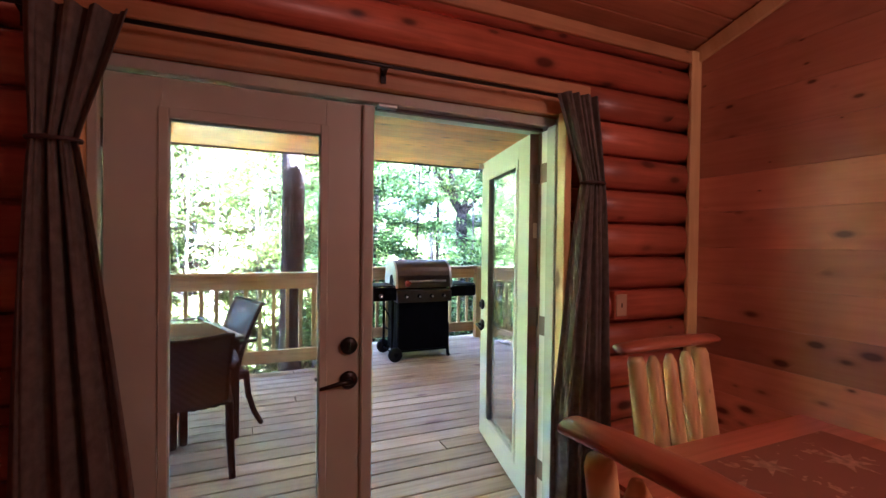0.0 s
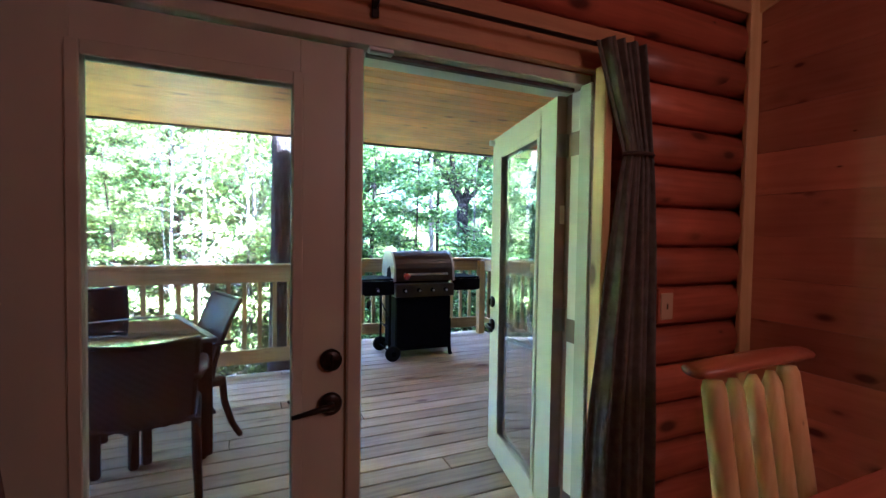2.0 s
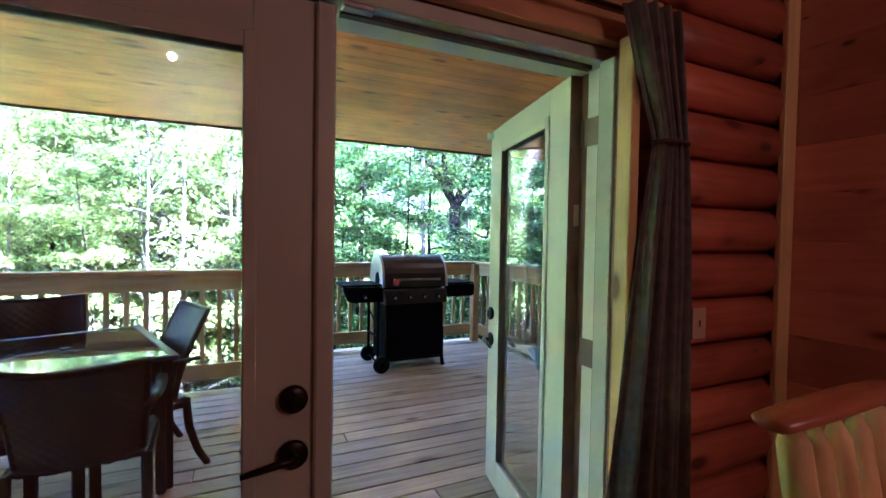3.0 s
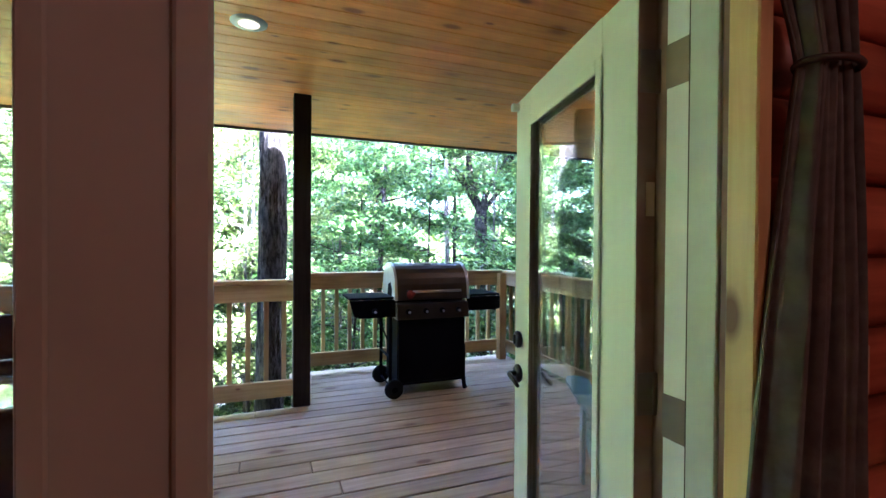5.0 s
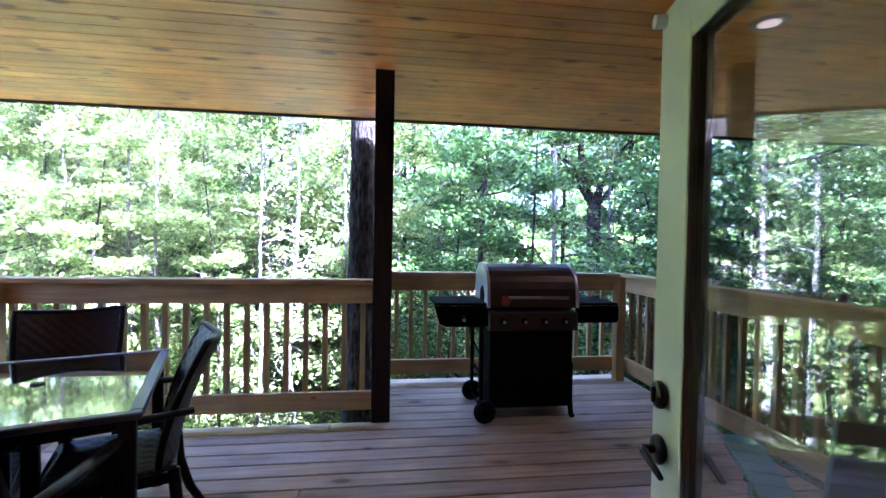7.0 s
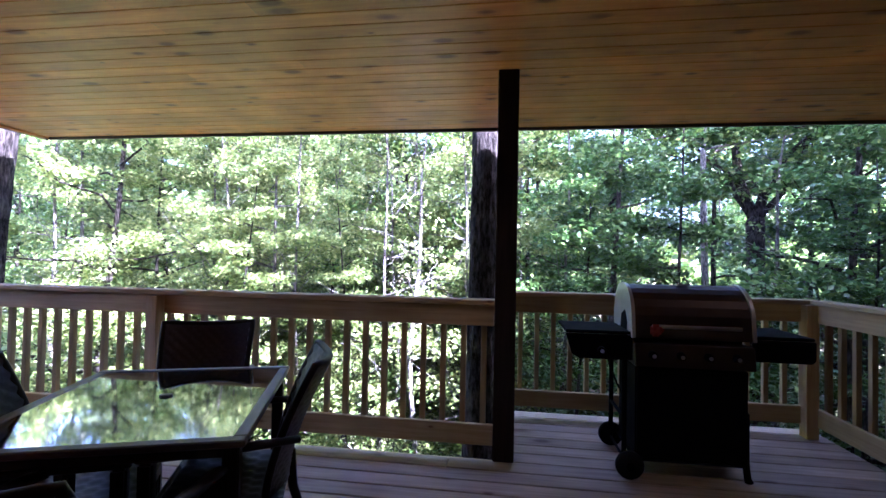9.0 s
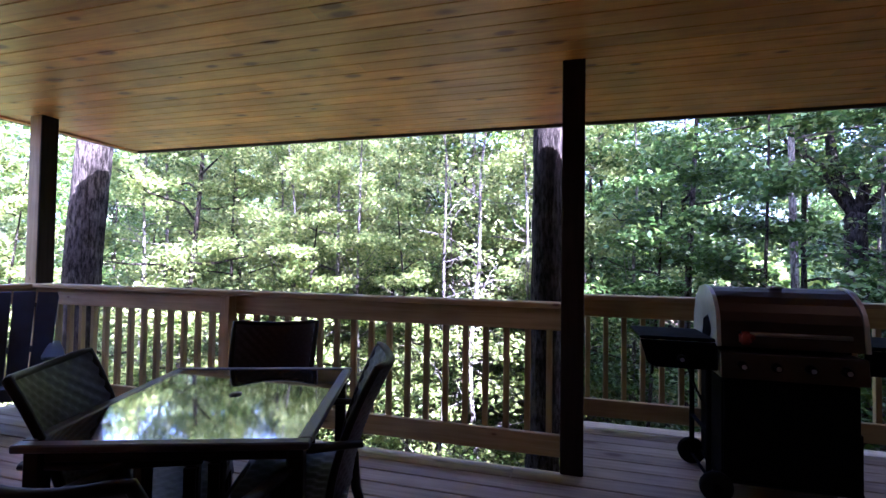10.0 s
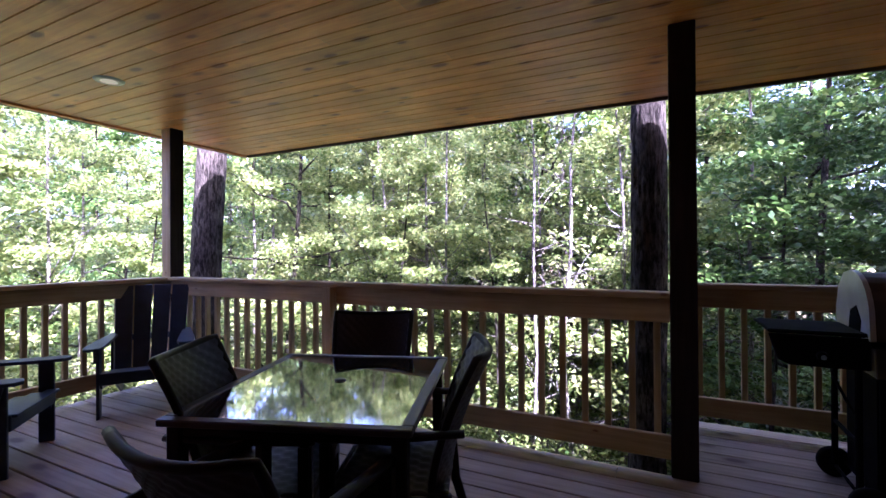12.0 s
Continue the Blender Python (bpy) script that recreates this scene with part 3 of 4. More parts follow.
def downlight(x, y, on=True):
    c = thing("downlight", pose(x, y, CEIL_Z), "round recessed porch downlight with a grey trim ring", "lamp", "porch downlights")
    bm = bmesh.new()
    rings = [(0.058, -0.012), (0.075, -0.014), (0.098, -0.006), (0.10, -0.0005)]
    vs = [[bm.verts.new((r * math.cos(a), r * math.sin(a), z)) for a in [2 * math.pi * k / 28 for k in range(28)]] for r, z in rings]
    for a, b in zip(vs, vs[1:]):
        for k in range(28):
            bm.faces.new((a[k], b[k], b[(k + 1) % 28], a[(k + 1) % 28]))
    part("trim_ring", bm, M_STEEL, c, "", True)
    part("bulb", disc(0, 0, -0.008, 0.057, 0.008, "z", 24), M_GLOW, c, "warm glowing bulb")
    spot_lamp(x, y, CEIL_Z - 0.02, 0.3, (1.0, 0.72, 0.45))


downlight(0.565, 4.07)
downlight(-2.90, 4.24)
downlight(3.06, 4.13)

# ---- things inside ----
def curtain(x, out, top_half, top_shift, label):
    """A tied-back curtain panel hanging from the rod; out: the side away from the door."""
    c = thing("curtain", pose(x, 1.825, 0), label, "curtain", "curtains at the double door")
    bm = bmesh.new()
    rows, cols = 40, 56
    grid = []
    for j in range(rows + 1):
        z = 2.12 - 2.09 * j / rows
        d = (z - 1.705) / 0.41
        if z > 1.705:
            half, mid = 0.060 + (top_half - 0.060) * min(1, d) ** 0.9, -out * top_shift * d
        else:
            f = min(1, (1.705 - z) / 1.1)
            half, mid = 0.062 + 0.10 * f ** 0.8, -out * 0.045 * f
        row = []
        for i in range(cols + 1):
            u = i / cols * 2 - 1
            ph = u * 11 + 0.8 * math.sin(u * 4 + x)
            deep = 0.016 + 0.012 * min(1, abs(1.705 - z) * 2.2)
            row.append(bm.verts.new((mid + u * half, deep * math.sin(ph) + 0.006 * math.sin(u * 43 + z * 3) - 0.01, z)))
        grid.append(row)
    for a, b in zip(grid, grid[1:]):
        for i in range(cols):
            bm.faces.new((a[i], a[i + 1], b[i + 1], b[i]))
    ob = part("cloth", bm, M_CURTAIN, c, "", True)
    mod = ob.modifiers.new("thick", "SOLIDIFY")
    mod.thickness = 0.003
    ring = [(0.066 * math.cos(a), -0.01 + 0.042 * math.sin(a), 1.705) for a in [2 * math.pi * k / 20 for k in range(21)]]
    part("tieback", tube(ring, 0.007, 6), M_SEAL, c, "dark cord tieback", True)
    return c


curtain(1.640, 1, 0.098, 0.10, "taupe cloth curtain tied back beside the open door")
curtain(-0.425, -1, 0.135, 0.055, "taupe cloth curtain tied back beside the shut door leaf")
rod = thing("curtain_rod", pose(0.62, 1.86, 2.115), "thin black metal curtain rod across the door head", "curtain rod")
part("rod", tube([(-1.35, 0, 0), (1.04, 0, 0)], 0.008, 10), M_BRONZE, rod, "", True)
for x in (-1.36, 1.05):
    part("finial", disc(x, 0, 0, 0.019, 0.036, "x", 14, None, 0.008), M_BRONZE, rod, "round black finial", True)
for x in (-1.15, 0.0, 0.98):
    bm = tube([(x, 0.0, -0.004), (x, 0.03, -0.012), (x, 0.062, -0.02)], 0.006, 6)
    part("bracket", box(x - 0.012, x + 0.012, 0.058, 0.064, -0.05, 0.02, 0.002, bm), M_BRONZE, rod)

plate = thing("outlet_plate", pose(1.95, 1.90, 1.09), "cream outlet plate on a pale block set in the logs", "outlet")
part("block", box(-0.075, 0.02, 0.0, 0.09, -0.075, 0.075, 0.004), M_LOG, plate)
part("cover", box(-0.066, 0.006, -0.007, -0.001, -0.058, 0.058, 0.003), M_CREAM, plate)
part("socket_slot", box(-0.034, -0.026, -0.0085, -0.0072, -0.012, 0.012, 0.0), M_SEAL, plate, "dark socket slot")


def log_chair(m, label):
    """Peeled-log dining chair, facing +y; the back stands at y = 0."""
    c = thing("log_chair", m, label, "chair", "log dining chairs")
    def leaning(x, z):
        return (x, -0.16 * max(0, z - 0.42), z)
    for s in (-1, 1):
        part("back_post", tube([leaning(s * 0.178, z) for z in (0.0, 0.42, 0.70, 0.98, 1.0)], [0.030, 0.032, 0.033, 0.031, 0.024], 12), M_PEEL, c, "", True)
        part("front_leg", tube([(s * 0.22, 0.42, 0), (s * 0.22, 0.42, 0.43)], [0.031, 0.034], 10), M_PEEL, c, "", True)
        part("stretcher", tube([(s * 0.225, 0.0, 0.2), (s * 0.22, 0.42, 0.2)], 0.02, 8), M_PEEL, c, "", True)
    for x in (-0.09, 0.0, 0.09):
        part("spindle", tube([leaning(x, z) for z in (0.45, 0.5, 0.7, 0.96, 0.995)], [0.016, 0.026, 0.028, 0.026, 0.012], 10), M_PEEL, c, "", True)
    part("top_rail", tube([(x, -0.16 * 0.6 + 0.012 * (1 - (x / 0.27) ** 2), 1.03 + 0.012 * math.cos(x * 5)) for x in (-0.268, -0.255, -0.14, 0, 0.14, 0.255, 0.268)], [0.022, 0.040, 0.046, 0.047, 0.046, 0.040, 0.022], 12, None, 0.45), M_REDLOG, c, "reddish half-log top rail", True)
    part("lower_rail", tube([leaning(-0.225, 0.46), leaning(0.225, 0.46)], 0.025, 10), M_PEEL, c, "", True)
    part("seat", box(-0.24, 0.24, -0.01, 0.45, 0.43, 0.465, 0.012), M_REDLOG, c)
    return c


log_chair(pose(1.595, 1.24, 0.0, 0, 0, 182), "peeled log dining chair with pale posts behind the table")
log_chair(pose(0.83, 0.60, 0.0, 0, 0, -88), "peeled log dining chair at the end of the table")

table = thing("dining_table", pose(1.58, 0.66, 0.0), "varnished reddish pine dining table with a rounded slab top", "table")
part("tabletop", box(-0.55, 0.53, -0.52, 0.495, 0.70, 0.755, 0.014), M_TABLE, table)
for x in (-0.46, 0.44):
    for y in (-0.40, 0.37):
        part("leg", tube([(x, y, 0), (x, y, 0.70)], [0.045, 0.05], 12), M_PEEL, table, "", True)
part("apron", box(-0.41, 0.39, 0.32, 0.36, 0.60, 0.699, 0.004), M_TABLE, table)
part("apron", box(-0.41, 0.39, -0.40, -0.36, 0.60, 0.699, 0.004), M_TABLE, table)


def runner_mat():
    m, n, l, b = mat_base("leaf_pattern_runner")
    v = n.new("ShaderNodeTexVoronoi")
    v.inputs["Scale"].default_value = 9.0
    w = n.new("ShaderNodeTexNoise")
    w.inputs["Scale"].default_value, w.inputs["Detail"].default_value = 14.0, 4
    co = scaled_coords(n, l, (1, 1, 1), False)
    l.new(co, w.inputs["Vector"])
    add = mixc(n, l, 0.35, co, w.outputs["Color"])
    l.new(add, v.inputs["Vector"])
    r = ramp(n, [(0.16, (0.42, 0.22, 0.11)), (0.26, (0.24, 0.09, 0.045))])
    l.new(v.outputs["Distance"], r.inputs[0])
    l.new(r.outputs[0], b.inputs["Base Color"])
    b.inputs["Roughness"].default_value = 0.7
    return m


runner = thing("table_runner", pose(1.58, 0.66, 0.755), "dark red table cloth with pale leaf pattern on the table", "table cloth")
part("cloth", box(-0.40, 0.40, -0.38, 0.36, 0.0004, 0.004, 0.0015), runner_mat(), runner)
for x, y, r, a in ((-0.27, 0.22, 0.085, 0.3), (-0.05, 0.27, 0.07, 1.1), (0.2, 0.2, 0.09, 2.0), (-0.3, -0.05, 0.07, 0.8), (-0.08, 0.02, 0.08, 1.7), (0.22, -0.08, 0.075, 0.2), (-0.24, -0.27, 0.08, 2.4), (0.05, -0.24, 0.07, 1.3)):
    star = [(x + math.cos(a + k * math.pi / 7) * r * (1, 0.36)[k % 2] * (1, 0.8, 0.9)[k % 3], y + math.sin(a + k * math.pi / 7) * r * (1, 0.36)[k % 2]) for k in range(14)]
    part("leaf_motif", prism(star, 0.0042, 0.0050, 0, "z"), M_MOTIF, runner, "pale printed leaf")

# Unseen lamp added to fill the room with warm light.
lamp = thing("added_room_lamp", pose(1.7, -0.6, 2.42), "unseen round lamp added to light the room", "lamp")
part("globe", disc(0, 0, 0, 0.16, 0.12, "z", 24, None, 0.04), M_GLOW, lamp, "glowing globe of the added lamp", True)
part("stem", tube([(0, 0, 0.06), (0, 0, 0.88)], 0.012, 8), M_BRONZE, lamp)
pendant = thing("pendant_lamp", pose(-0.27, -2.5, 3.31), "small bright pendant bulb hanging from the sloping ceiling", "lamp")
part("bulb", disc(0, 0, 0, 0.045, 0.09, "z", 16, None, 0.03), glow_mat("bulb_glow", (1.0, 0.9, 0.75), 0.4), pendant, "glowing white bulb", True)
part("cord", tube([(0, 0, 0.046), (0, 0, 0.545)], 0.006, 6), M_BRONZE, pendant)
# Fill light that goes with the added globe.
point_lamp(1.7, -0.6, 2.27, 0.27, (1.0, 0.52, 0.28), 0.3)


# ---- things on the deck ----
def wicker_chair(m, label, back=0.50):
    """Woven armchair facing +y; origin on the floor below the seat."""
    c = thing("wicker_chair", m, label, "chair", "wicker chairs round the deck table")

    def shell(u, v, off):
        x = u * (0.215 + 0.032 * v)
        y = -0.20 - 0.17 * v ** 1.6 + 0.055 * u * u - off
        return Vector((x, y, 0.40 + back * v + 0.022 * u * u * v))
    bm = bmesh.new()
    nu, nv = 34, 38
    for side in (0, 1):
        grid = []
        for j in range(nv + 1):
            row = []
            for i in range(nu + 1):
                wv = 0.005 * math.sin(i * math.pi / 2 + (j // 2 % 2) * math.pi) * (1 if j % 2 else 0.3)
                row.append(bm.verts.new(shell(i / nu * 2 - 1, j / nv, (0.012 + wv) * (1 if side else -1))))
            grid.append(row)
        for a, b in zip(grid, grid[1:]):
            for i in range(nu):
                q = (a[i], a[i + 1], b[i + 1], b[i])
                bm.faces.new(q if side == 0 else q[::-1])
    part("backrest", bm, M_WICKER, c, "woven dark brown backrest", True)
    edge = [shell(-1, v / 10, 0) for v in range(11)] + [shell(u / 6 - 1, 1, 0) + Vector((0, 0, 0.004)) for u in range(1, 12)] + [shell(1, 1 - v / 10, 0) for v in range(11)]
    part("back_frame", tube(edge, 0.016, 8), M_WFRAME, c, "", True)
    bm = bmesh.new()
    grid = [[bm.verts.new((u / 16 * 0.25 * (0.92 + 0.08 * (v / 18)), -0.21 + v / 18 * 0.46, 0.425 - 0.014 * math.cos(u / 16 * 1.5) + 0.004 * math.sin(u * math.pi / 2 + (v // 2 % 2) * math.pi))) for u in range(-16, 17)] for v in range(19)]
    for a, b in zip(grid, grid[1:]):
        for i in range(32):
            bm.faces.new((a[i], a[i + 1], b[i + 1], b[i]))
    seat = part("seat", bm, M_WICKER, c, "woven dark brown seat", True)
    seat.modifiers.new("thick", "SOLIDIFY").thickness = 0.012
    part("seat_rail", box(-0.25, 0.25, 0.235, 0.26, 0.365, 0.418, 0.006), M_WFRAME, c)
    for s in (-1, 1):
        part("side_rail", box(s * 0.245 - 0.013, s * 0.245 + 0.013, -0.2, 0.234, 0.37, 0.412, 0.005), M_WFRAME, c)
        part("front_leg", box(s * 0.262 - 0.024, s * 0.262 + 0.024, 0.21, 0.258, 0.0, 0.618, 0.008), M_WFRAME, c)
        part("rear_leg", tube([(s * 0.235, -0.20, 0.42), (s * 0.238, -0.215, 0.25), (s * 0.245, -0.26, 0.10), (s * 0.25, -0.315, 0.0)], [0.024, 0.023, 0.021, 0.019], 8), M_WFRAME, c, "", True)
        part("armrest", tube([(s * 0.245, -0.27, 0.65), (s * 0.268, -0.1, 0.646), (s * 0.272, 0.1, 0.638), (s * 0.266, 0.25, 0.63), (s * 0.262, 0.265, 0.622)], [0.022, 0.026, 0.027, 0.026, 0.016], 8, None, 0.6), M_WFRAME, c, "", True)
    return c


TABLE_POSE = pose(-0.505, 3.915, 0, 0, 0, 19.0)
patio = thing("patio_table", TABLE_POSE, "square patio table with a dark glass top reflecting the trees", "table")
W2, D2 = 0.458, 0.512
part("glass_top", box(-W2 + 0.045, W2 - 0.045, -D2 + 0.045, D2 - 0.045, 0.722, 0.730, 0.002), M_TTOP, patio, "dark mirror-like glass")
bm = box(-W2, W2, -D2, -D2 + 0.0445, 0.708, 0.734, 0.005)
box(-W2, W2, D2 - 0.0445, D2, 0.708, 0.734, 0.005, bm)
box(-W2, -W2 + 0.0445, -D2 + 0.045, D2 - 0.045, 0.708, 0.734, 0.005, bm)
box(W2 - 0.0445, W2, -D2 + 0.045, D2 - 0.045, 0.708, 0.734, 0.005, bm)
part("top_frame", bm, M_TFRAME, patio)
for a, b in ((-1, -1), (-1, 1), (1, -1), (1, 1)):
    part("leg", box(a * (W2 - 0.05) - 0.027, a * (W2 - 0.05) + 0.027, b * (D2 - 0.05) - 0.027, b * (D2 - 0.05) + 0.027, 0.0, 0.7075, 0.006), M_WFRAME, patio)
for s in (-1, 1):
    part("apron", box(-W2 + 0.078, W2 - 0.078, s * (D2 - 0.05) - 0.012, s * (D2 - 0.05) + 0.012, 0.664, 0.7075, 0.004), M_WFRAME, patio)
    part("apron", box(s * (W2 - 0.05) - 0.012, s * (W2 - 0.05) + 0.012, -D2 + 0.078, D2 - 0.078, 0.664, 0.7075, 0.004), M_WFRAME, patio)
part("umbrella_cap", disc(0.02, 0.03, 0.733, 0.026, 0.006, "z", 20, None, 0.002), M_WFRAME, patio, "small round umbrella hole cap", True)

wicker_chair(pose(-0.168, 3.945, 0, 0, 0, 112), "dark brown wicker armchair pushed in at the patio table")
wicker_chair(pose(-0.235, 3.31, 0, 0, 0, 4), "dark brown wicker armchair with its back to the cabin door", 0.435)
wicker_chair(pose(-0.675, 3.68, 0, 0, 0, -61), "dark brown wicker armchair drawn out from the patio table")
wicker_chair(pose(-0.735, 4.455, 0, 0, 0, 204), "dark brown wicker armchair between patio table and railing")


def adirondack(m, mat, label):
    """Slatted deck armchair facing +y."""
    c = thing("adirondack_chair", m, label, "chair", "adirondack chairs on the deck")
    for i in range(4):
        x = (i - 1.5) * 0.134
        bm = box(-0.066, 0.066, -0.010, 0.010, 0.0, 0.79 - 0.01 * abs(i - 1.5), 0.004)
        for v in bm.verts:
            v.co.x *= 0.94 + 0.14 * v.co.z / 0.79
        part("back_slat", bm, mat, c, at=pose(x, -0.20, 0.28, 22, (i - 1.5) * 1.7, 0))
    for j in range(6):
        y = -0.17 + j * 0.088
        part("seat_slat", box(-0.27, 0.27, y, y + 0.078, 0.27 + j * 0.016, 0.289 + j * 0.016, 0.003), mat, c)
    for s in (-1, 1):
        arm = [(s * 0.26, -0.42), (s * 0.25, 0.0), (s * 0.25, 0.32), (s * 0.27, 0.38), (s * 0.32, 0.40), (s * 0.37, 0.38), (s * 0.385, 0.30), (s * 0.37, 0.10), (s * 0.32, -0.42)]
        part("armrest", prism(arm, 0.555, 0.578, 0.003, "z"), mat, c)
        part("front_leg", box(s * 0.29 - 0.011, s * 0.29 + 0.011, 0.22, 0.31, 0.0, 0.5545, 0.003), mat, c)
        part("side_runner", prism([(0.30, 0.24), (0.30, 0.345), (-0.25, 0.27), (-0.62, 0.08), (-0.62, 0.0), (-0.52, 0.0), (-0.2, 0.17)], s * 0.268 - 0.009, s * 0.268 + 0.009, 0.002, "x"), mat, c)
        part("arm_bracket", prism([(0.245, 0.554), (0.305, 0.554), (0.275, 0.44)], s * 0.313 - 0.009, s * 0.313 + 0.009, 0, "x"), mat, c)
        part("arm_support", box(s * 0.30 - 0.01, s * 0.30 + 0.01, -0.36, -0.30, 0.22, 0.554, 0.003), mat, c)
    part("back_brace", box(-0.33, 0.33, -0.405, -0.383, 0.50, 0.554, 0.003), mat, c)
    part("apron", box(-0.278, 0.278, 0.302, 0.32, 0.27, 0.365, 0.003), mat, c)
    return c


adirondack(pose(-3.25, 4.71, 0, 0, 0, 233), M_NAVY, "navy painted adirondack chair in the corner of the deck")
adirondack(pose(-3.04, 3.53, 0, 0, 0, -44), M_NAVY, "navy painted adirondack chair facing across the deck")
adirondack(pose(2.50, 3.04, 0, 0, 0, -30), M_TEAL, "teal adirondack chair near the cabin wall, sky sheen in its colour")


def grill():
    g = thing("gas_grill", pose(2.085, 5.405, 0), "black gas grill with a domed steel lid and side shelves", "grill")
    part("cabinet", box(-0.325, 0.335, -0.20, 0.22, 0.11, 0.68, 0.008), M_BLACK, g)
    part("cabinet_door", box(-0.318, 0.328, -0.214, -0.201, 0.115, 0.678, 0.004), M_BLACK, g)
    part("bottom_tray", box(-0.335, 0.345, -0.21, 0.23, 0.09, 0.109, 0.003), M_BLACK, g)
    panel = part("control_panel", prism([(-0.255, 0.69), (-0.235, 0.83), (-0.10, 0.83), (-0.10, 0.69)], -0.345, 0.355, 0.004, "x"), M_LID, g, "steel control panel")
    for x in (-0.24, -0.075, 0.085, 0.245):
        k = part("knob", tube([(x, -0.246, 0.765), (x, -0.262, 0.764), (x, -0.285, 0.762)], [0.026, 0.024, 0.020], 16), M_BLACK, panel, "black control knob with a steel face", True)
        part("knob_face", disc(x, -0.2865, 0.762, 0.013, 0.003, "y", 14), M_STEEL, k)
    part("firebox", box(-0.34, 0.35, -0.0995, 0.235, 0.682, 0.86, 0.006), M_BLACK, g)
    arc = [(-0.225, 0.862)] + [(-0.23 + 0.015 + 0.235 * (1 - math.cos(a)), 0.94 + 0.25 * math.sin(a) ** 0.9) for a in [math.pi * k / 14 for k in range(0, 8)]] + [(0.12, 1.175), (0.20, 1.10), (0.24, 0.98), (0.24, 0.862)]
    lid = part("lid", prism(arc, -0.335, 0.345, 0, "x"), M_LID, g, "domed brushed steel lid")
    for s, x in ((-1, -0.336), (1, 0.346)):
        big = [(0.0 + (y - 0.0) * 1.03, 0.862 + (z - 0.862) * 1.03) for y, z in arc]
        end = part("lid_end", prism(big, x, x + s * 0.022, 0, "x"), M_ALU, lid, "cast grey lid end")
        part("vent_cover", prism([(-0.10, 0.87), (-0.12, 0.95), (-0.06, 1.02), (0.02, 0.99), (0.05, 0.87)], x + s * 0.0222, x + s * 0.026, 0, "x"), M_BLACK, end)
    part("handle", tube([(-0.25, -0.275, 0.945), (0.26, -0.275, 0.945)], 0.012, 12), M_STEEL, lid, "long steel handle", True)
    for x in (-0.24, 0.25):
        part("handle_mount", tube([(x, -0.222, 0.945), (x, -0.275, 0.945)], 0.010, 8), M_BLACK, lid)
    part("badge", box(-0.03, 0.04, -0.052, -0.0, 1.186, 1.198, 0.003), M_STEEL, lid, "small steel plate")
    for s in (-1, 1):
        x0, x1 = (-0.76, -0.347) if s < 0 else (0.357, 0.71)
        sh = part("side_shelf", box(x0, x1, -0.20, 0.23, 0.875, 0.895, 0.006), M_BLACK, g, "flat side shelf")
        cx = x0 if s < 0 else x1
        ends = [(x0 + 0.0, 0.873), (x1, 0.873), (x1, 0.715), (x0 + 0.09, 0.715), (x0 + 0.04, 0.74)] if s < 0 else [(x0, 0.873), (x1, 0.873), (x1, 0.76), (x1 - 0.02, 0.74), (x0, 0.74)]
        part("shelf_front", prism(ends, -0.21, -0.185, 0.004), M_BLACK, sh)
    part("burner_knob", tube([(-0.54, -0.212, 0.775), (-0.54, -0.245, 0.772)], [0.024, 0.020], 14), M_BLACK, g, "side burner knob", True)
    part("burner_knob_face", disc(-0.54, -0.2465, 0.772, 0.012, 0.003, "y", 14), M_STEEL, g)
    for x, y, z0 in ((0.325, -0.19, 0.0), (0.325, 0.20, 0.0)):
        part("leg", tube([(x, y, 0.42), (x, y, 0.12), (x + 0.01, y - 0.005, 0.03), (x + 0.018, y - 0.01, 0.0)], [0.022, 0.022, 0.021, 0.026], 8), M_BLACK, g)
    for y in (-0.17, 0.19):
        part("upright", tube([(-0.385, y, 0.06), (-0.385, y, 0.715)], 0.016, 8), M_BLACK, g)
    part("axle", tube([(-0.385, -0.26, 0.085), (-0.385, 0.24, 0.085)], 0.009, 8), M_BLACK, g)
    for y in (-0.27, 0.24):
        wh = part("wheel", disc(-0.375, y, 0.085, 0.085, 0.045, "y", 26, None, 0.012), M_RUBBER, g, "black wheel", True)
        part("hub", disc(-0.375, y - 0.026, 0.085, 0.028, 0.010, "y", 14), M_BLACK, wh)
    part("gas_hose", tube([(-0.46, 0.02, 0.72), (-0.44, -0.03, 0.62), (-0.40, -0.05, 0.52), (-0.36, -0.02, 0.45)], 0.008, 6), M_RUBBER, g, "", True)
    part("crossbar", tube([(-0.385, -0.17, 0.34), (-0.385, 0.19, 0.34)], 0.012, 8), M_BLACK, g)
    tag = thing("oven_mitt", pose(1.85, 5.12, 0.93), "small red mitt hung on the grill handle", "mitt")
    bm = box(-0.030, 0.032, -0.016, 0.016, -0.045, 0.028, 0.012)
    box(0.025, 0.048, -0.012, 0.012, -0.02, 0.012, 0.008, bm)
    part("cloth", bm, M_RED, tag, "", True)


grill()


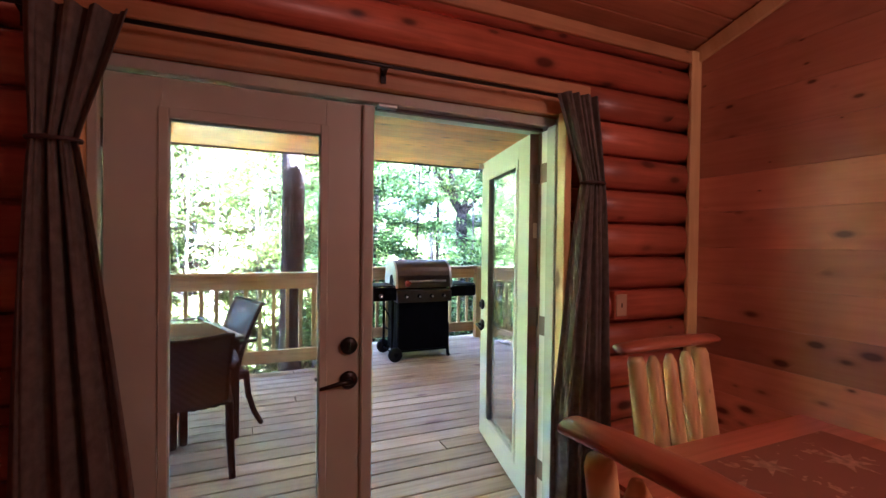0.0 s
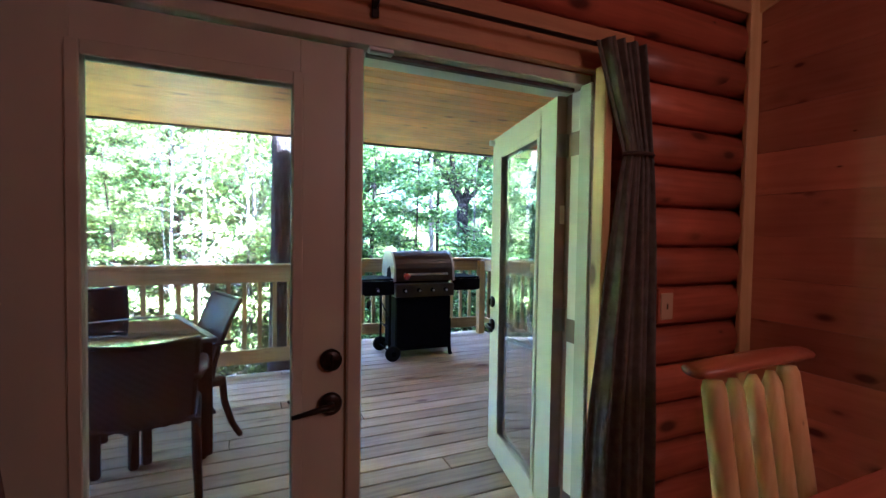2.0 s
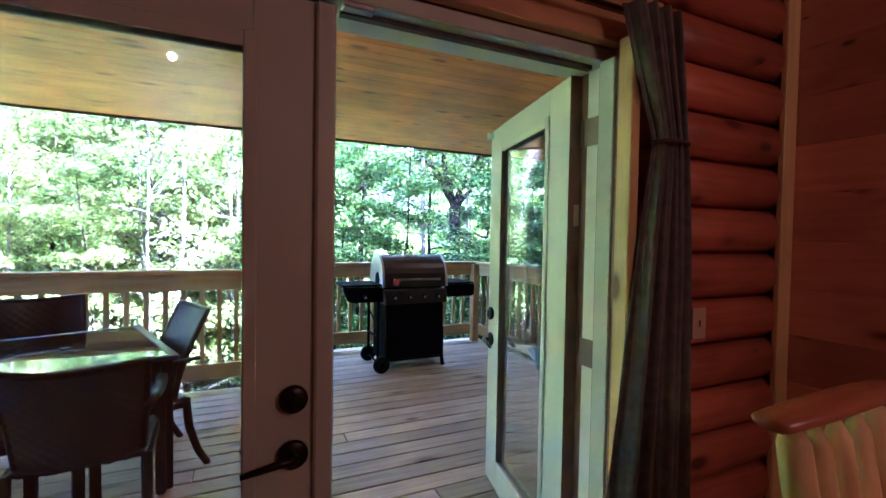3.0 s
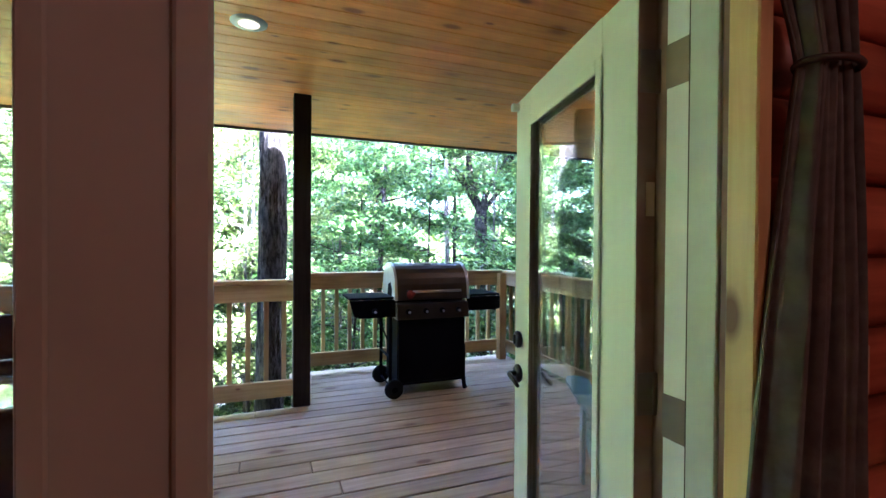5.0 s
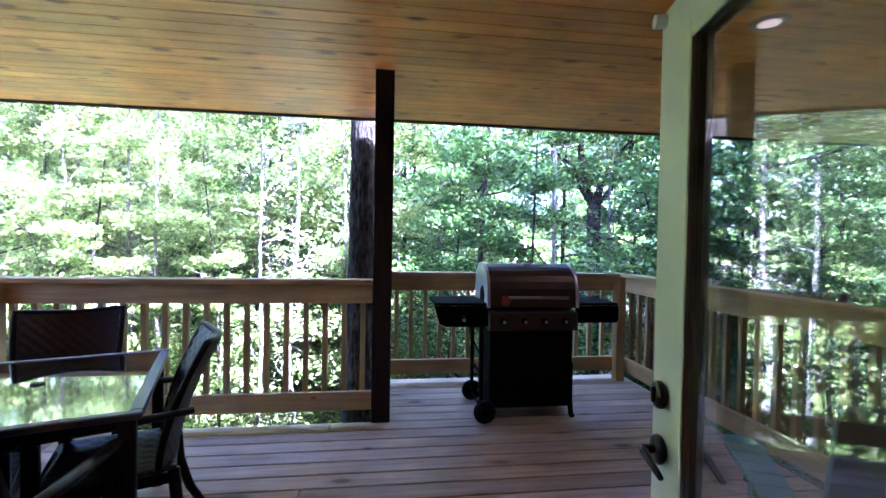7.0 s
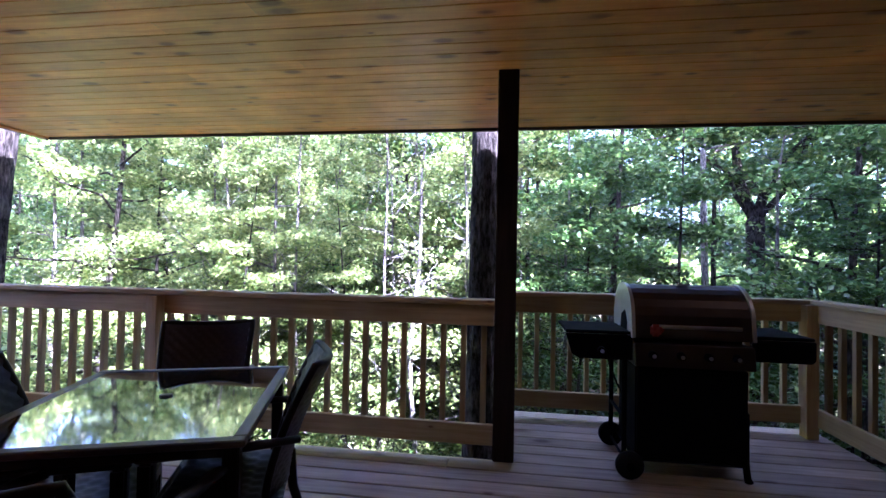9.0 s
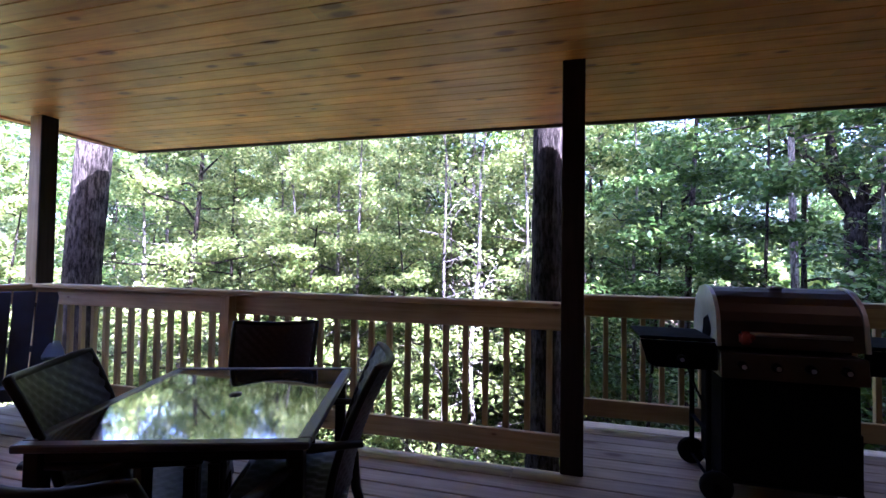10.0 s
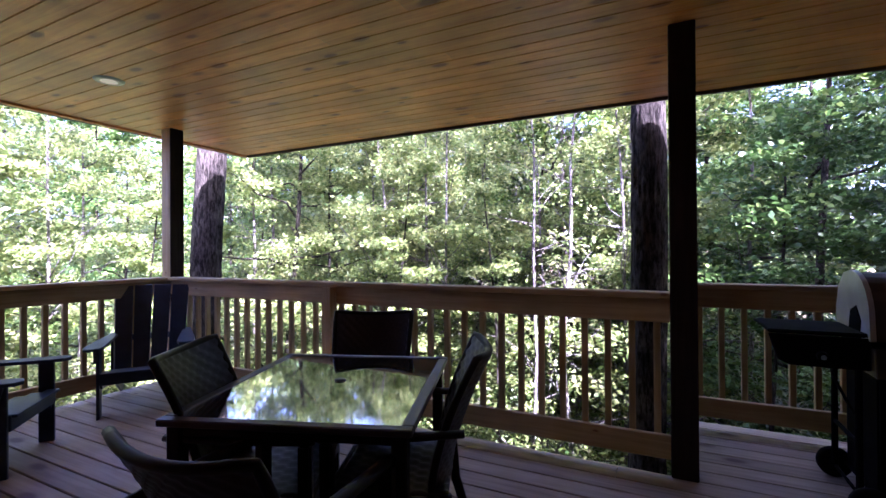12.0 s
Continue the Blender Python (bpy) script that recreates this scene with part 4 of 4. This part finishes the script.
# ---- the woods ----
def leaf_cloud(name, centres, sizes, mat, flat=0.55):
    """Many small folded leaves at the given centres, one mesh."""
    k = len(centres)
    rng = np.random.default_rng(len(name) * 7 + k)
    d = rng.normal(size=(k, 3))
    d[:, 2] *= 0.5
    d /= np.linalg.norm(d, axis=1)[:, None]
    nrm = rng.normal(size=(k, 3)) * (1 - flat) + np.array([0, 0, 1.0]) * flat
    side = np.cross(d, nrm)
    side /= np.linalg.norm(side, axis=1)[:, None] + 1e-9
    up = np.cross(side, d)
    s = sizes[:, None]
    v = np.empty((k, 4, 3))
    v[:, 0] = centres - d * s * 0.5
    v[:, 1] = centres + side * s * 0.33 + up * s * 0.10
    v[:, 2] = centres + d * s * 0.5
    v[:, 3] = centres - side * s * 0.33 + up * s * 0.10
    me = bpy.data.meshes.new(name)
    me.vertices.add(4 * k)
    me.vertices.foreach_set("co", v.reshape(-1).astype(np.float32))
    me.loops.add(4 * k)
    me.loops.foreach_set("vertex_index", np.arange(4 * k, dtype=np.int32))
    me.polygons.add(k)
    me.polygons.foreach_set("loop_start", np.arange(0, 4 * k, 4, dtype=np.int32))
    me.update(calc_edges=True)
    me.materials.append(mat)
    return me


def clumps(rng, centres, radii, per, size, squash=0.5):
    """Leaf centres and sizes scattered in flattened clumps."""
    out, sz = [], []
    for c, r in zip(centres, radii):
        p = rng.normal(size=(per, 3))
        p /= np.linalg.norm(p, axis=1)[:, None]
        p *= (rng.random(per) ** 0.45)[:, None] * r
        p[:, 2] = p[:, 2] * squash - 0.06 * (p[:, 0] ** 2 + p[:, 1] ** 2) / max(r, 0.1)
        out.append(p + c)
        sz.append(size * rng.uniform(0.6, 1.3, per))
    return np.concatenate(out), np.concatenate(sz)


def limb_points(rng, a, b, wob):
    a, b = np.array(a), np.array(b)
    return [tuple(a + (b - a) * f + rng.normal(size=3) * wob * math.sin(f * math.pi)) for f in (0, 0.25, 0.5, 0.75, 1)]


def tree_meshes(seed, height, r0, spread, base, limbs, per, size, bark, leaf, lean=0.0, layer=0.42):
    """Trunk with limbs (one mesh) and a crown of leaf clumps; foot at the origin."""
    rng = np.random.default_rng(seed)
    bm = bmesh.new()
    spine = [(lean * height * f + 0.12 * math.sin(seed + f * 5) * f, 0.12 * math.cos(seed * 2 + f * 4) * f, height * f) for f in [k / 10 for k in range(11)]]
    tube(spine, [r0 * (1.25 if k == 0 else 1) * (1 - 0.085 * k) + 0.004 for k in range(11)], 10, bm)
    cs, rs = [], []
    for i in range(limbs):
        f = base + (0.98 - base) * (i + rng.random()) / limbs
        p = np.array(spine[min(10, int(f * 10))])
        p[2] = height * f
        az = i * 2.4 + rng.uniform(-0.4, 0.4)
        ln = spread * (1.05 - 0.6 * (f - base) / (1 - base)) * rng.uniform(0.6, 1.1)
        end = p + np.array([math.cos(az) * ln, math.sin(az) * ln, ln * rng.uniform(0.05, 0.45)])
        pts = limb_points(rng, p, end, 0.08 * ln)
        rr = r0 * (1 - 0.8 * f) * 0.45 + 0.008
        tube(pts, [rr, rr * 0.8, rr * 0.6, rr * 0.4, rr * 0.15], 5, bm)
        for g in (0.45, 0.75, 1.0):
            c = p + (end - p) * g + rng.normal(size=3) * 0.12 * ln * np.array([1, 1, 0.5])
            cs.append(c)
            rs.append(max(0.55 * min(1, spread / 2), ln * rng.uniform(0.26, 0.52)))
            if g > 0.5:
                tube([tuple(p + (end - p) * (g - 0.25)), tuple(c)], [rr * 0.3, rr * 0.08], 4, bm)
    pts, sz = clumps(rng, cs, [r * 0.85 for r in rs], per, size, layer)
    return mesh_of(bm, "trunk", bark, True), leaf_cloud("crown", pts, sz, leaf)


def plant_tree(meshes, m, label, group="woodland trees", category="tree", name="tree"):
    t = thing(name, m, label, category, group)
    for nm, me in zip(("trunk", "crown"), meshes):
        ob = new(nm, me)
        ob.parent = t
    return t


# the two big trunks beside the railing
def big_tree(x, y, r, lean, label, seed):
    rng = np.random.default_rng(seed)
    bm = bmesh.new()
    zs = [k * 0.12 for k in range(60)] + [7.2 + k * 0.9 for k in range(12)]
    pts = [(lean * z + 0.03 * math.sin(z * 0.9 + seed), 0.03 * math.cos(z * 0.8), z) for z in zs]
    tube(pts, [r * (1 + 0.35 * math.exp(-z * 1.6)) * (1 - 0.018 * z) for z in zs], 72, bm)
    for v in bm.verts:
        cz = v.co.z
        cx, cy = lean * cz + 0.03 * math.sin(cz * 0.9 + seed), 0.03 * math.cos(cz * 0.8)
        d = Vector((v.co.x - cx, v.co.y - cy, 0)).normalized()
        q = Vector((d.x * 5.5, d.y * 5.5, cz * 1.7 + seed))
        k = 1 - 2.2 * abs(noise.noise(q)) + 0.5 * noise.noise(q * 2.6)
        v.co += d * r * (0.085 * k - 0.03 + 0.06 * noise.noise(Vector((d.x, d.y, cz * 0.5))))
    cs, rs = [], []
    for i in range(16):
        z = rng.uniform(10.0, 15.0)
        az = i * 2.4
        ln = rng.uniform(1.5, 3.5)
        p = np.array([lean * z, 0, z])
        end = p + np.array([math.cos(az) * ln, math.sin(az) * ln, ln * 0.4])
        tube(limb_points(rng, p, end, 0.2), [0.09, 0.07, 0.05, 0.03, 0.015], 6, bm)
        cs += [p + (end - p) * 0.7, end]
        rs += [1.0, 1.3]
    p, s = clumps(rng, cs, rs, 160, 0.20)
    plant_tree((mesh_of(bm, "trunk", M_BARK, True), leaf_cloud("crown", p, s, M_LEAF)), pose(x, y, ground_z(x, y) - 0.1), label, "big trees by the deck")


big_tree(0.69, 6.95, 0.165, 0.0, "tall tree with rough dark bark close to the deck railing", 3)
big_tree(-5.20, 6.46, 0.205, 0.078, "tall leaning tree with rough dark bark by the deck corner", 5)

rngw = np.random.default_rng(11)
YOUNG = [tree_meshes(120 + i, 7.5, 0.04, 1.35, 0.04, 26, 150, 0.085, M_BARK, M_LEAF3 if i < 2 else M_LEAF2, 0.02 * (i - 1)) for i in range(3)]
NEAR = [tree_meshes(20 + i, 9.5, 0.06 + 0.015 * (i % 3), 2.7, 0.05, 28, 190, 0.098, M_BARK2 if i == 1 else M_BARK, (M_LEAF, M_LEAF2, M_LEAF3)[i % 3], 0.03 * (i - 2)) for i in range(6)]
MID = [tree_meshes(60 + i, 11.5, 0.10, 3.2, 0.04, 26, 120, 0.185, M_BARK2 if i == 0 else M_BARK, (M_LEAF2, M_LEAF, M_LEAF2, M_LEAF3)[i % 4], 0.01 * i) for i in range(4)]
TALL = tree_meshes(75, 15.0, 0.15, 4.2, 0.42, 26, 130, 0.24, M_BARK, M_LEAF3, 0.0)


def scatter():
    spots = []
    for k in range(600):
        if len(spots) > 37:
            break
        brg = radians(rngw.uniform(-88, 80))
        d = rngw.uniform(7.2, 15.0)
        x, y = 0.8 + d * math.sin(brg), 2.5 + d * math.cos(brg)
        if y < 9.3 and -7.4 < x < 9.4:
            continue
        if min([math.hypot(x - a, y - b) for a, b in spots + [(0.69, 6.95), (-4.85, 6.46), (4.29, 10.15)]]) < 1.55:
            continue
        i = len(spots)
        # Shaded leaf tone to the right, sunlit leaf tone to the left.
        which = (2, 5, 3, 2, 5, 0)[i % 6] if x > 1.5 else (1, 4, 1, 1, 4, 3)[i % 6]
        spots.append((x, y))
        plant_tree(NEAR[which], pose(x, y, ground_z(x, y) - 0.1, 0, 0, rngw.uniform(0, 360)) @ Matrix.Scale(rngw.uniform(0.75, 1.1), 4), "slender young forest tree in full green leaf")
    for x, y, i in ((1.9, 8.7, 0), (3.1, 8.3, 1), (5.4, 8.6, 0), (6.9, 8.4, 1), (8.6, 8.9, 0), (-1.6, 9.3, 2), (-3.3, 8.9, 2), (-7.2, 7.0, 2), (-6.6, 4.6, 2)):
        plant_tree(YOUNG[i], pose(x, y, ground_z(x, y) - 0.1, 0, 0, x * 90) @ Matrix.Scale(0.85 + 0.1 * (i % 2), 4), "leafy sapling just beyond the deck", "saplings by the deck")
    # Tall trees added to keep the sun off the right woods and trunk.
    for x, y in ((12.5, 9.8), (15.0, 14.5), (15.0, 5.0), (11.0, 3.0), (9.4, 4.4), (8.6, 10.2)):
        plant_tree(TALL, pose(x, y, ground_z(x, y) - 0.2, 0, 0, x * 77) @ Matrix.Scale(1.05, 4), "tall forest tree added to shade the right-hand woods", "tall shade trees")
    for k in range(60):
        brg = radians(rngw.uniform(-95, 80))
        d = 15 + 25 * (k / 60) + rngw.uniform(-1.5, 1.5)
        x, y = 0.8 + d * math.sin(brg), 2.5 + d * math.cos(brg)
        plant_tree(MID[(3, 1, 3, 3)[k % 4] if x > 4 else k % 4], pose(x, y, ground_z(x, y) - 0.2, 0, 0, rngw.uniform(0, 360)) @ Matrix.Scale(rngw.uniform(0.65, 1.05), 4), "tall forest tree in full green leaf", "tall woodland trees")


scatter()
# slender pale stems with fine bare twigs between the leafy trees
def bare_stem(seed, height, r0):
    rng = np.random.default_rng(seed)
    bm = bmesh.new()
    ph = rng.uniform(0, 6)
    spine = [(0.16 * math.sin(ph + f * 3) * f * 2 + 0.05 * math.sin(f * 17 + ph), 0.2 * math.cos(ph + f * 2.6) * f, height * f) for f in [k / 12 for k in range(13)]]
    tube(spine, [r0 * (1 - 0.07 * k) for k in range(13)], 8, bm)
    cs = []
    for i in range(26):
        f = rng.uniform(0.18, 0.98)
        k = int(f * 12)
        p = Vector(spine[k]).lerp(Vector(spine[min(12, k + 1)]), f * 12 - k)
        az, ln = rng.uniform(0, 6.28), rng.uniform(0.5, 1.7) * (1.15 - 0.6 * f)
        end = p + Vector((math.cos(az) * ln, math.sin(az) * ln, ln * rng.uniform(0.2, 1.1)))
        rr = r0 * 0.32 * (1.1 - 0.7 * f)
        tube(limb_points(rng, p, end, 0.07 * ln), [rr, rr * 0.8, rr * 0.6, rr * 0.4, rr * 0.2], 5, bm)
        for g in (0.4, 0.7):
            q = p.lerp(end, g)
            tip = q + Vector(rng.normal(size=3)) * ln * 0.24 + Vector((0, 0, 0.12))
            tube([tuple(q), tuple(tip)], [rr * 0.4, rr * 0.12], 4, bm)
            cs.append(tuple(tip))
    p, sz = clumps(rng, cs, [0.22] * len(cs), 16, 0.07, 0.6)
    return mesh_of(bm, "trunk", M_BARK2, True), leaf_cloud("crown", p, sz, M_LEAF2)


# Trees in the sunlit leaf tone, added to brighten the left woods.
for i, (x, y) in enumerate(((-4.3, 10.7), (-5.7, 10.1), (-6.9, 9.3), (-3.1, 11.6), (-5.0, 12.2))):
    plant_tree(NEAR[(1, 4)[i % 2]], pose(x, y, ground_z(x, y) - 0.1, 0, 0, i * 131) @ Matrix.Scale(0.82, 4), "bushy forest tree with sunlight put into its leaf colour")

for i, (x, y) in enumerate(((-0.9, 12.3), (0.3, 12.9), (-1.9, 12.0))):
    plant_tree(NEAR[(0, 3)[i % 2]], pose(x, y, ground_z(x, y) - 0.1, 0, 0, i * 97 + 40) @ Matrix.Scale(0.98, 4), "slender young forest tree in full green leaf")

STEMS = [bare_stem(300 + i, 8.5, 0.055 - 0.008 * i) for i in range(3)]
for i, (x, y) in enumerate(((-0.35, 9.0), (0.25, 9.9), (-1.1, 10.6), (1.9, 10.4), (-2.6, 9.7), (-7.6, 7.7), (-6.9, 9.2), (-8.4, 6.0), (-0.9, 8.6), (5.6, 10.6), (-4.2, 10.2), (0.75, 11.2))):
    plant_tree(STEMS[i % 3], pose(x, y, ground_z(x, y) - 0.1, 0, 0, i * 77), "slender pale-barked sapling with thin bare twigs", "slender pale saplings")

def forked_maple(x, y):
    rng = np.random.default_rng(77)
    bm = bmesh.new()
    g = ground_z(x, y)
    fork = 2.1 - g
    tube([(0, 0, 0), (0.04, 0, fork * 0.5), (0, 0, fork), (0.02, 0, fork + 0.1)], [0.21, 0.16, 0.15, 0.13], 12, bm)
    tips = []
    for dx, dy, dz, r in ((-0.45, 0.1, 3.4, 0.10), (1.15, 0.0, 2.3, 0.10), (2.2, 0.3, 2.9, 0.06), (-1.3, -0.3, 1.6, 0.05)):
        pts = limb_points(rng, (0, 0, fork), (dx, dy, fork + dz), 0.12)
        tube(pts, [r, r * 0.85, r * 0.7, r * 0.55, r * 0.35], 8, bm)
        tips += [np.array(p) for p in pts[2:]]
        for k in range(5):
            q = np.array(pts[1 + k % 4])
            e = q + rng.normal(size=3) * np.array([0.9, 0.7, 0.35]) + np.array([0, 0, 0.25])
            tube([tuple(q), tuple((q + e) / 2 + rng.normal(size=3) * 0.05), tuple(e)], [r * 0.35, r * 0.25, r * 0.08], 5, bm)
            tips.append(e)
    p, sz = clumps(rng, tips, [0.55] * len(tips), 120, 0.10, 0.3)
    plant_tree((mesh_of(bm, "trunk", M_BARK, True), leaf_cloud("crown", p, sz, M_LEAF)), pose(x, y, g), "forked maple with dark limbs and layered green leaves")


forked_maple(5.5, 11.2)
slim = tree_meshes(90, 11.0, 0.085, 2.0, 0.62, 14, 80, 0.13, M_BARK2, M_LEAF, -0.004)
plant_tree(slim, pose(4.29, 10.15, ground_z(4.29, 10.15) - 0.1), "slim grey-barked tree standing bare behind the grill")


def woods_stuff():
    """Far woods and undergrowth."""
    cs, rs = [], []
    for k in range(1000):
        brg = radians(rngw.uniform(-95, 80))
        d = rngw.uniform(38, 60)
        x, y = 0.8 + d * math.sin(brg), 2.5 + d * math.cos(brg)
        cs.append((x, y, ground_z(x, y) + 13.0 * rngw.random() ** 1.15))
        rs.append(rngw.uniform(1.6, 3.2))
    for k in range(260):
        brg = radians(rngw.uniform(-90, 75))
        d = rngw.uniform(16, 38)
        x, y = 0.8 + d * math.sin(brg), 2.5 + d * math.cos(brg)
        cs.append((x, y, ground_z(x, y) + rngw.uniform(0.2, 3.0)))
        rs.append(rngw.uniform(0.9, 1.7))
    p, s = clumps(rngw, cs, rs, 100, 0.5, 0.7)
    tagged(new("far_woods", leaf_cloud("far_woods", p, s, M_LEAF)), "distant sunlit forest foliage", "woods", kind="stuff")
    cs, rs = [], []
    for k in range(700):
        brg = radians(rngw.uniform(-85, 70))
        d = 5.5 + 14 * rngw.random() ** 0.8
        x, y = 0.8 + d * math.sin(brg), 2.5 + d * math.cos(brg)
        if y < 7.3 and -4.9 < x < 8.9:
            continue
        cs.append((x, y, ground_z(x, y) + rngw.uniform(0.1, 1.9)))
        rs.append(rngw.uniform(0.35, 0.8))
    # High leaf bank added beyond the porch end to block side light.
    for k in range(330):
        x, y = rngw.uniform(9.2, 12.0), rngw.uniform(-1.0, 9.0)
        cs.append((x, y, rngw.uniform(-2.5, 6.5)))
        rs.append(rngw.uniform(0.5, 1.0))
    p, s = clumps(rngw, cs, [r * 0.8 for r in rs], 125, 0.10, 0.5)
    # Sunlit leaf tone in the west, shaded leaf tone in the east.
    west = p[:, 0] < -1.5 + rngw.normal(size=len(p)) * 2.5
    tagged(new("undergrowth", leaf_cloud("undergrowth", p[west], s[west], M_LEAF2)), "leafy undergrowth below the deck in the sunlit leaf tone", "undergrowth", kind="stuff")
    tagged(new("undergrowth", leaf_cloud("undergrowth", p[~west], s[~west], M_LEAF3)), "leafy undergrowth beside the deck in shaded leaf tone, with a light-blocking bank", "undergrowth", kind="stuff")


woods_stuff()


# ---- logs and planks of the room's walls ----
def wall_logs():
    h = 0.18
    made = {}
    zs = []
    z0 = 1.348 - 8 * h
    while z0 < 2.55:
        zs.append(z0)
        z0 += h

    def log_mesh(length, hh):
        key = (round(length, 3), round(hh, 3))
        if key not in made:
            prof = [(0.0, 0.012)] + [(-0.085 * math.sin(a) ** 0.7, hh / 2 - hh / 2 * math.cos(a)) for a in [math.pi * k / 9 for k in range(1, 9)]] + [(0.0, hh - 0.012)]
            made[key] = mesh_of(prism(prof, -length / 2, length / 2, 0, "x"), "log", M_LOG, False)
            for pl in made[key].polygons:
                pl.use_smooth = len(pl.vertices) == 4
        return made[key]
    for zz in zs:
        hh = min(h, 2.55 - zz)
        if hh < 0.05:
            continue
        spans = [(ROOM_X0, ROOM_X1 - 0.03)] if zz > 2.20 else [(ROOM_X0, DOOR_X0 - 0.152), (1.564, ROOM_X1 - 0.03)]
        for a, b in spans:
            ob = new("log", log_mesh(b - a, hh))
            ob.parent = wall_door
            ob.matrix_basis = pose((a + b) / 2, WALL_Y + 0.018, zz)
    z, hh = 0.0, 0.20
    me = mesh_of(box(-0.018, 0.0, ROOM_Y0, WALL_Y + 0.015, 0.0005, hh - 0.0005, 0.0015), "plank", M_WALL)
    while z < 4.2:
        ob = new("plank", me)
        ob.parent = wall_right
        ob.matrix_basis = pose(ROOM_X1 + 0.019, 0, z)
        z += hh


wall_logs()
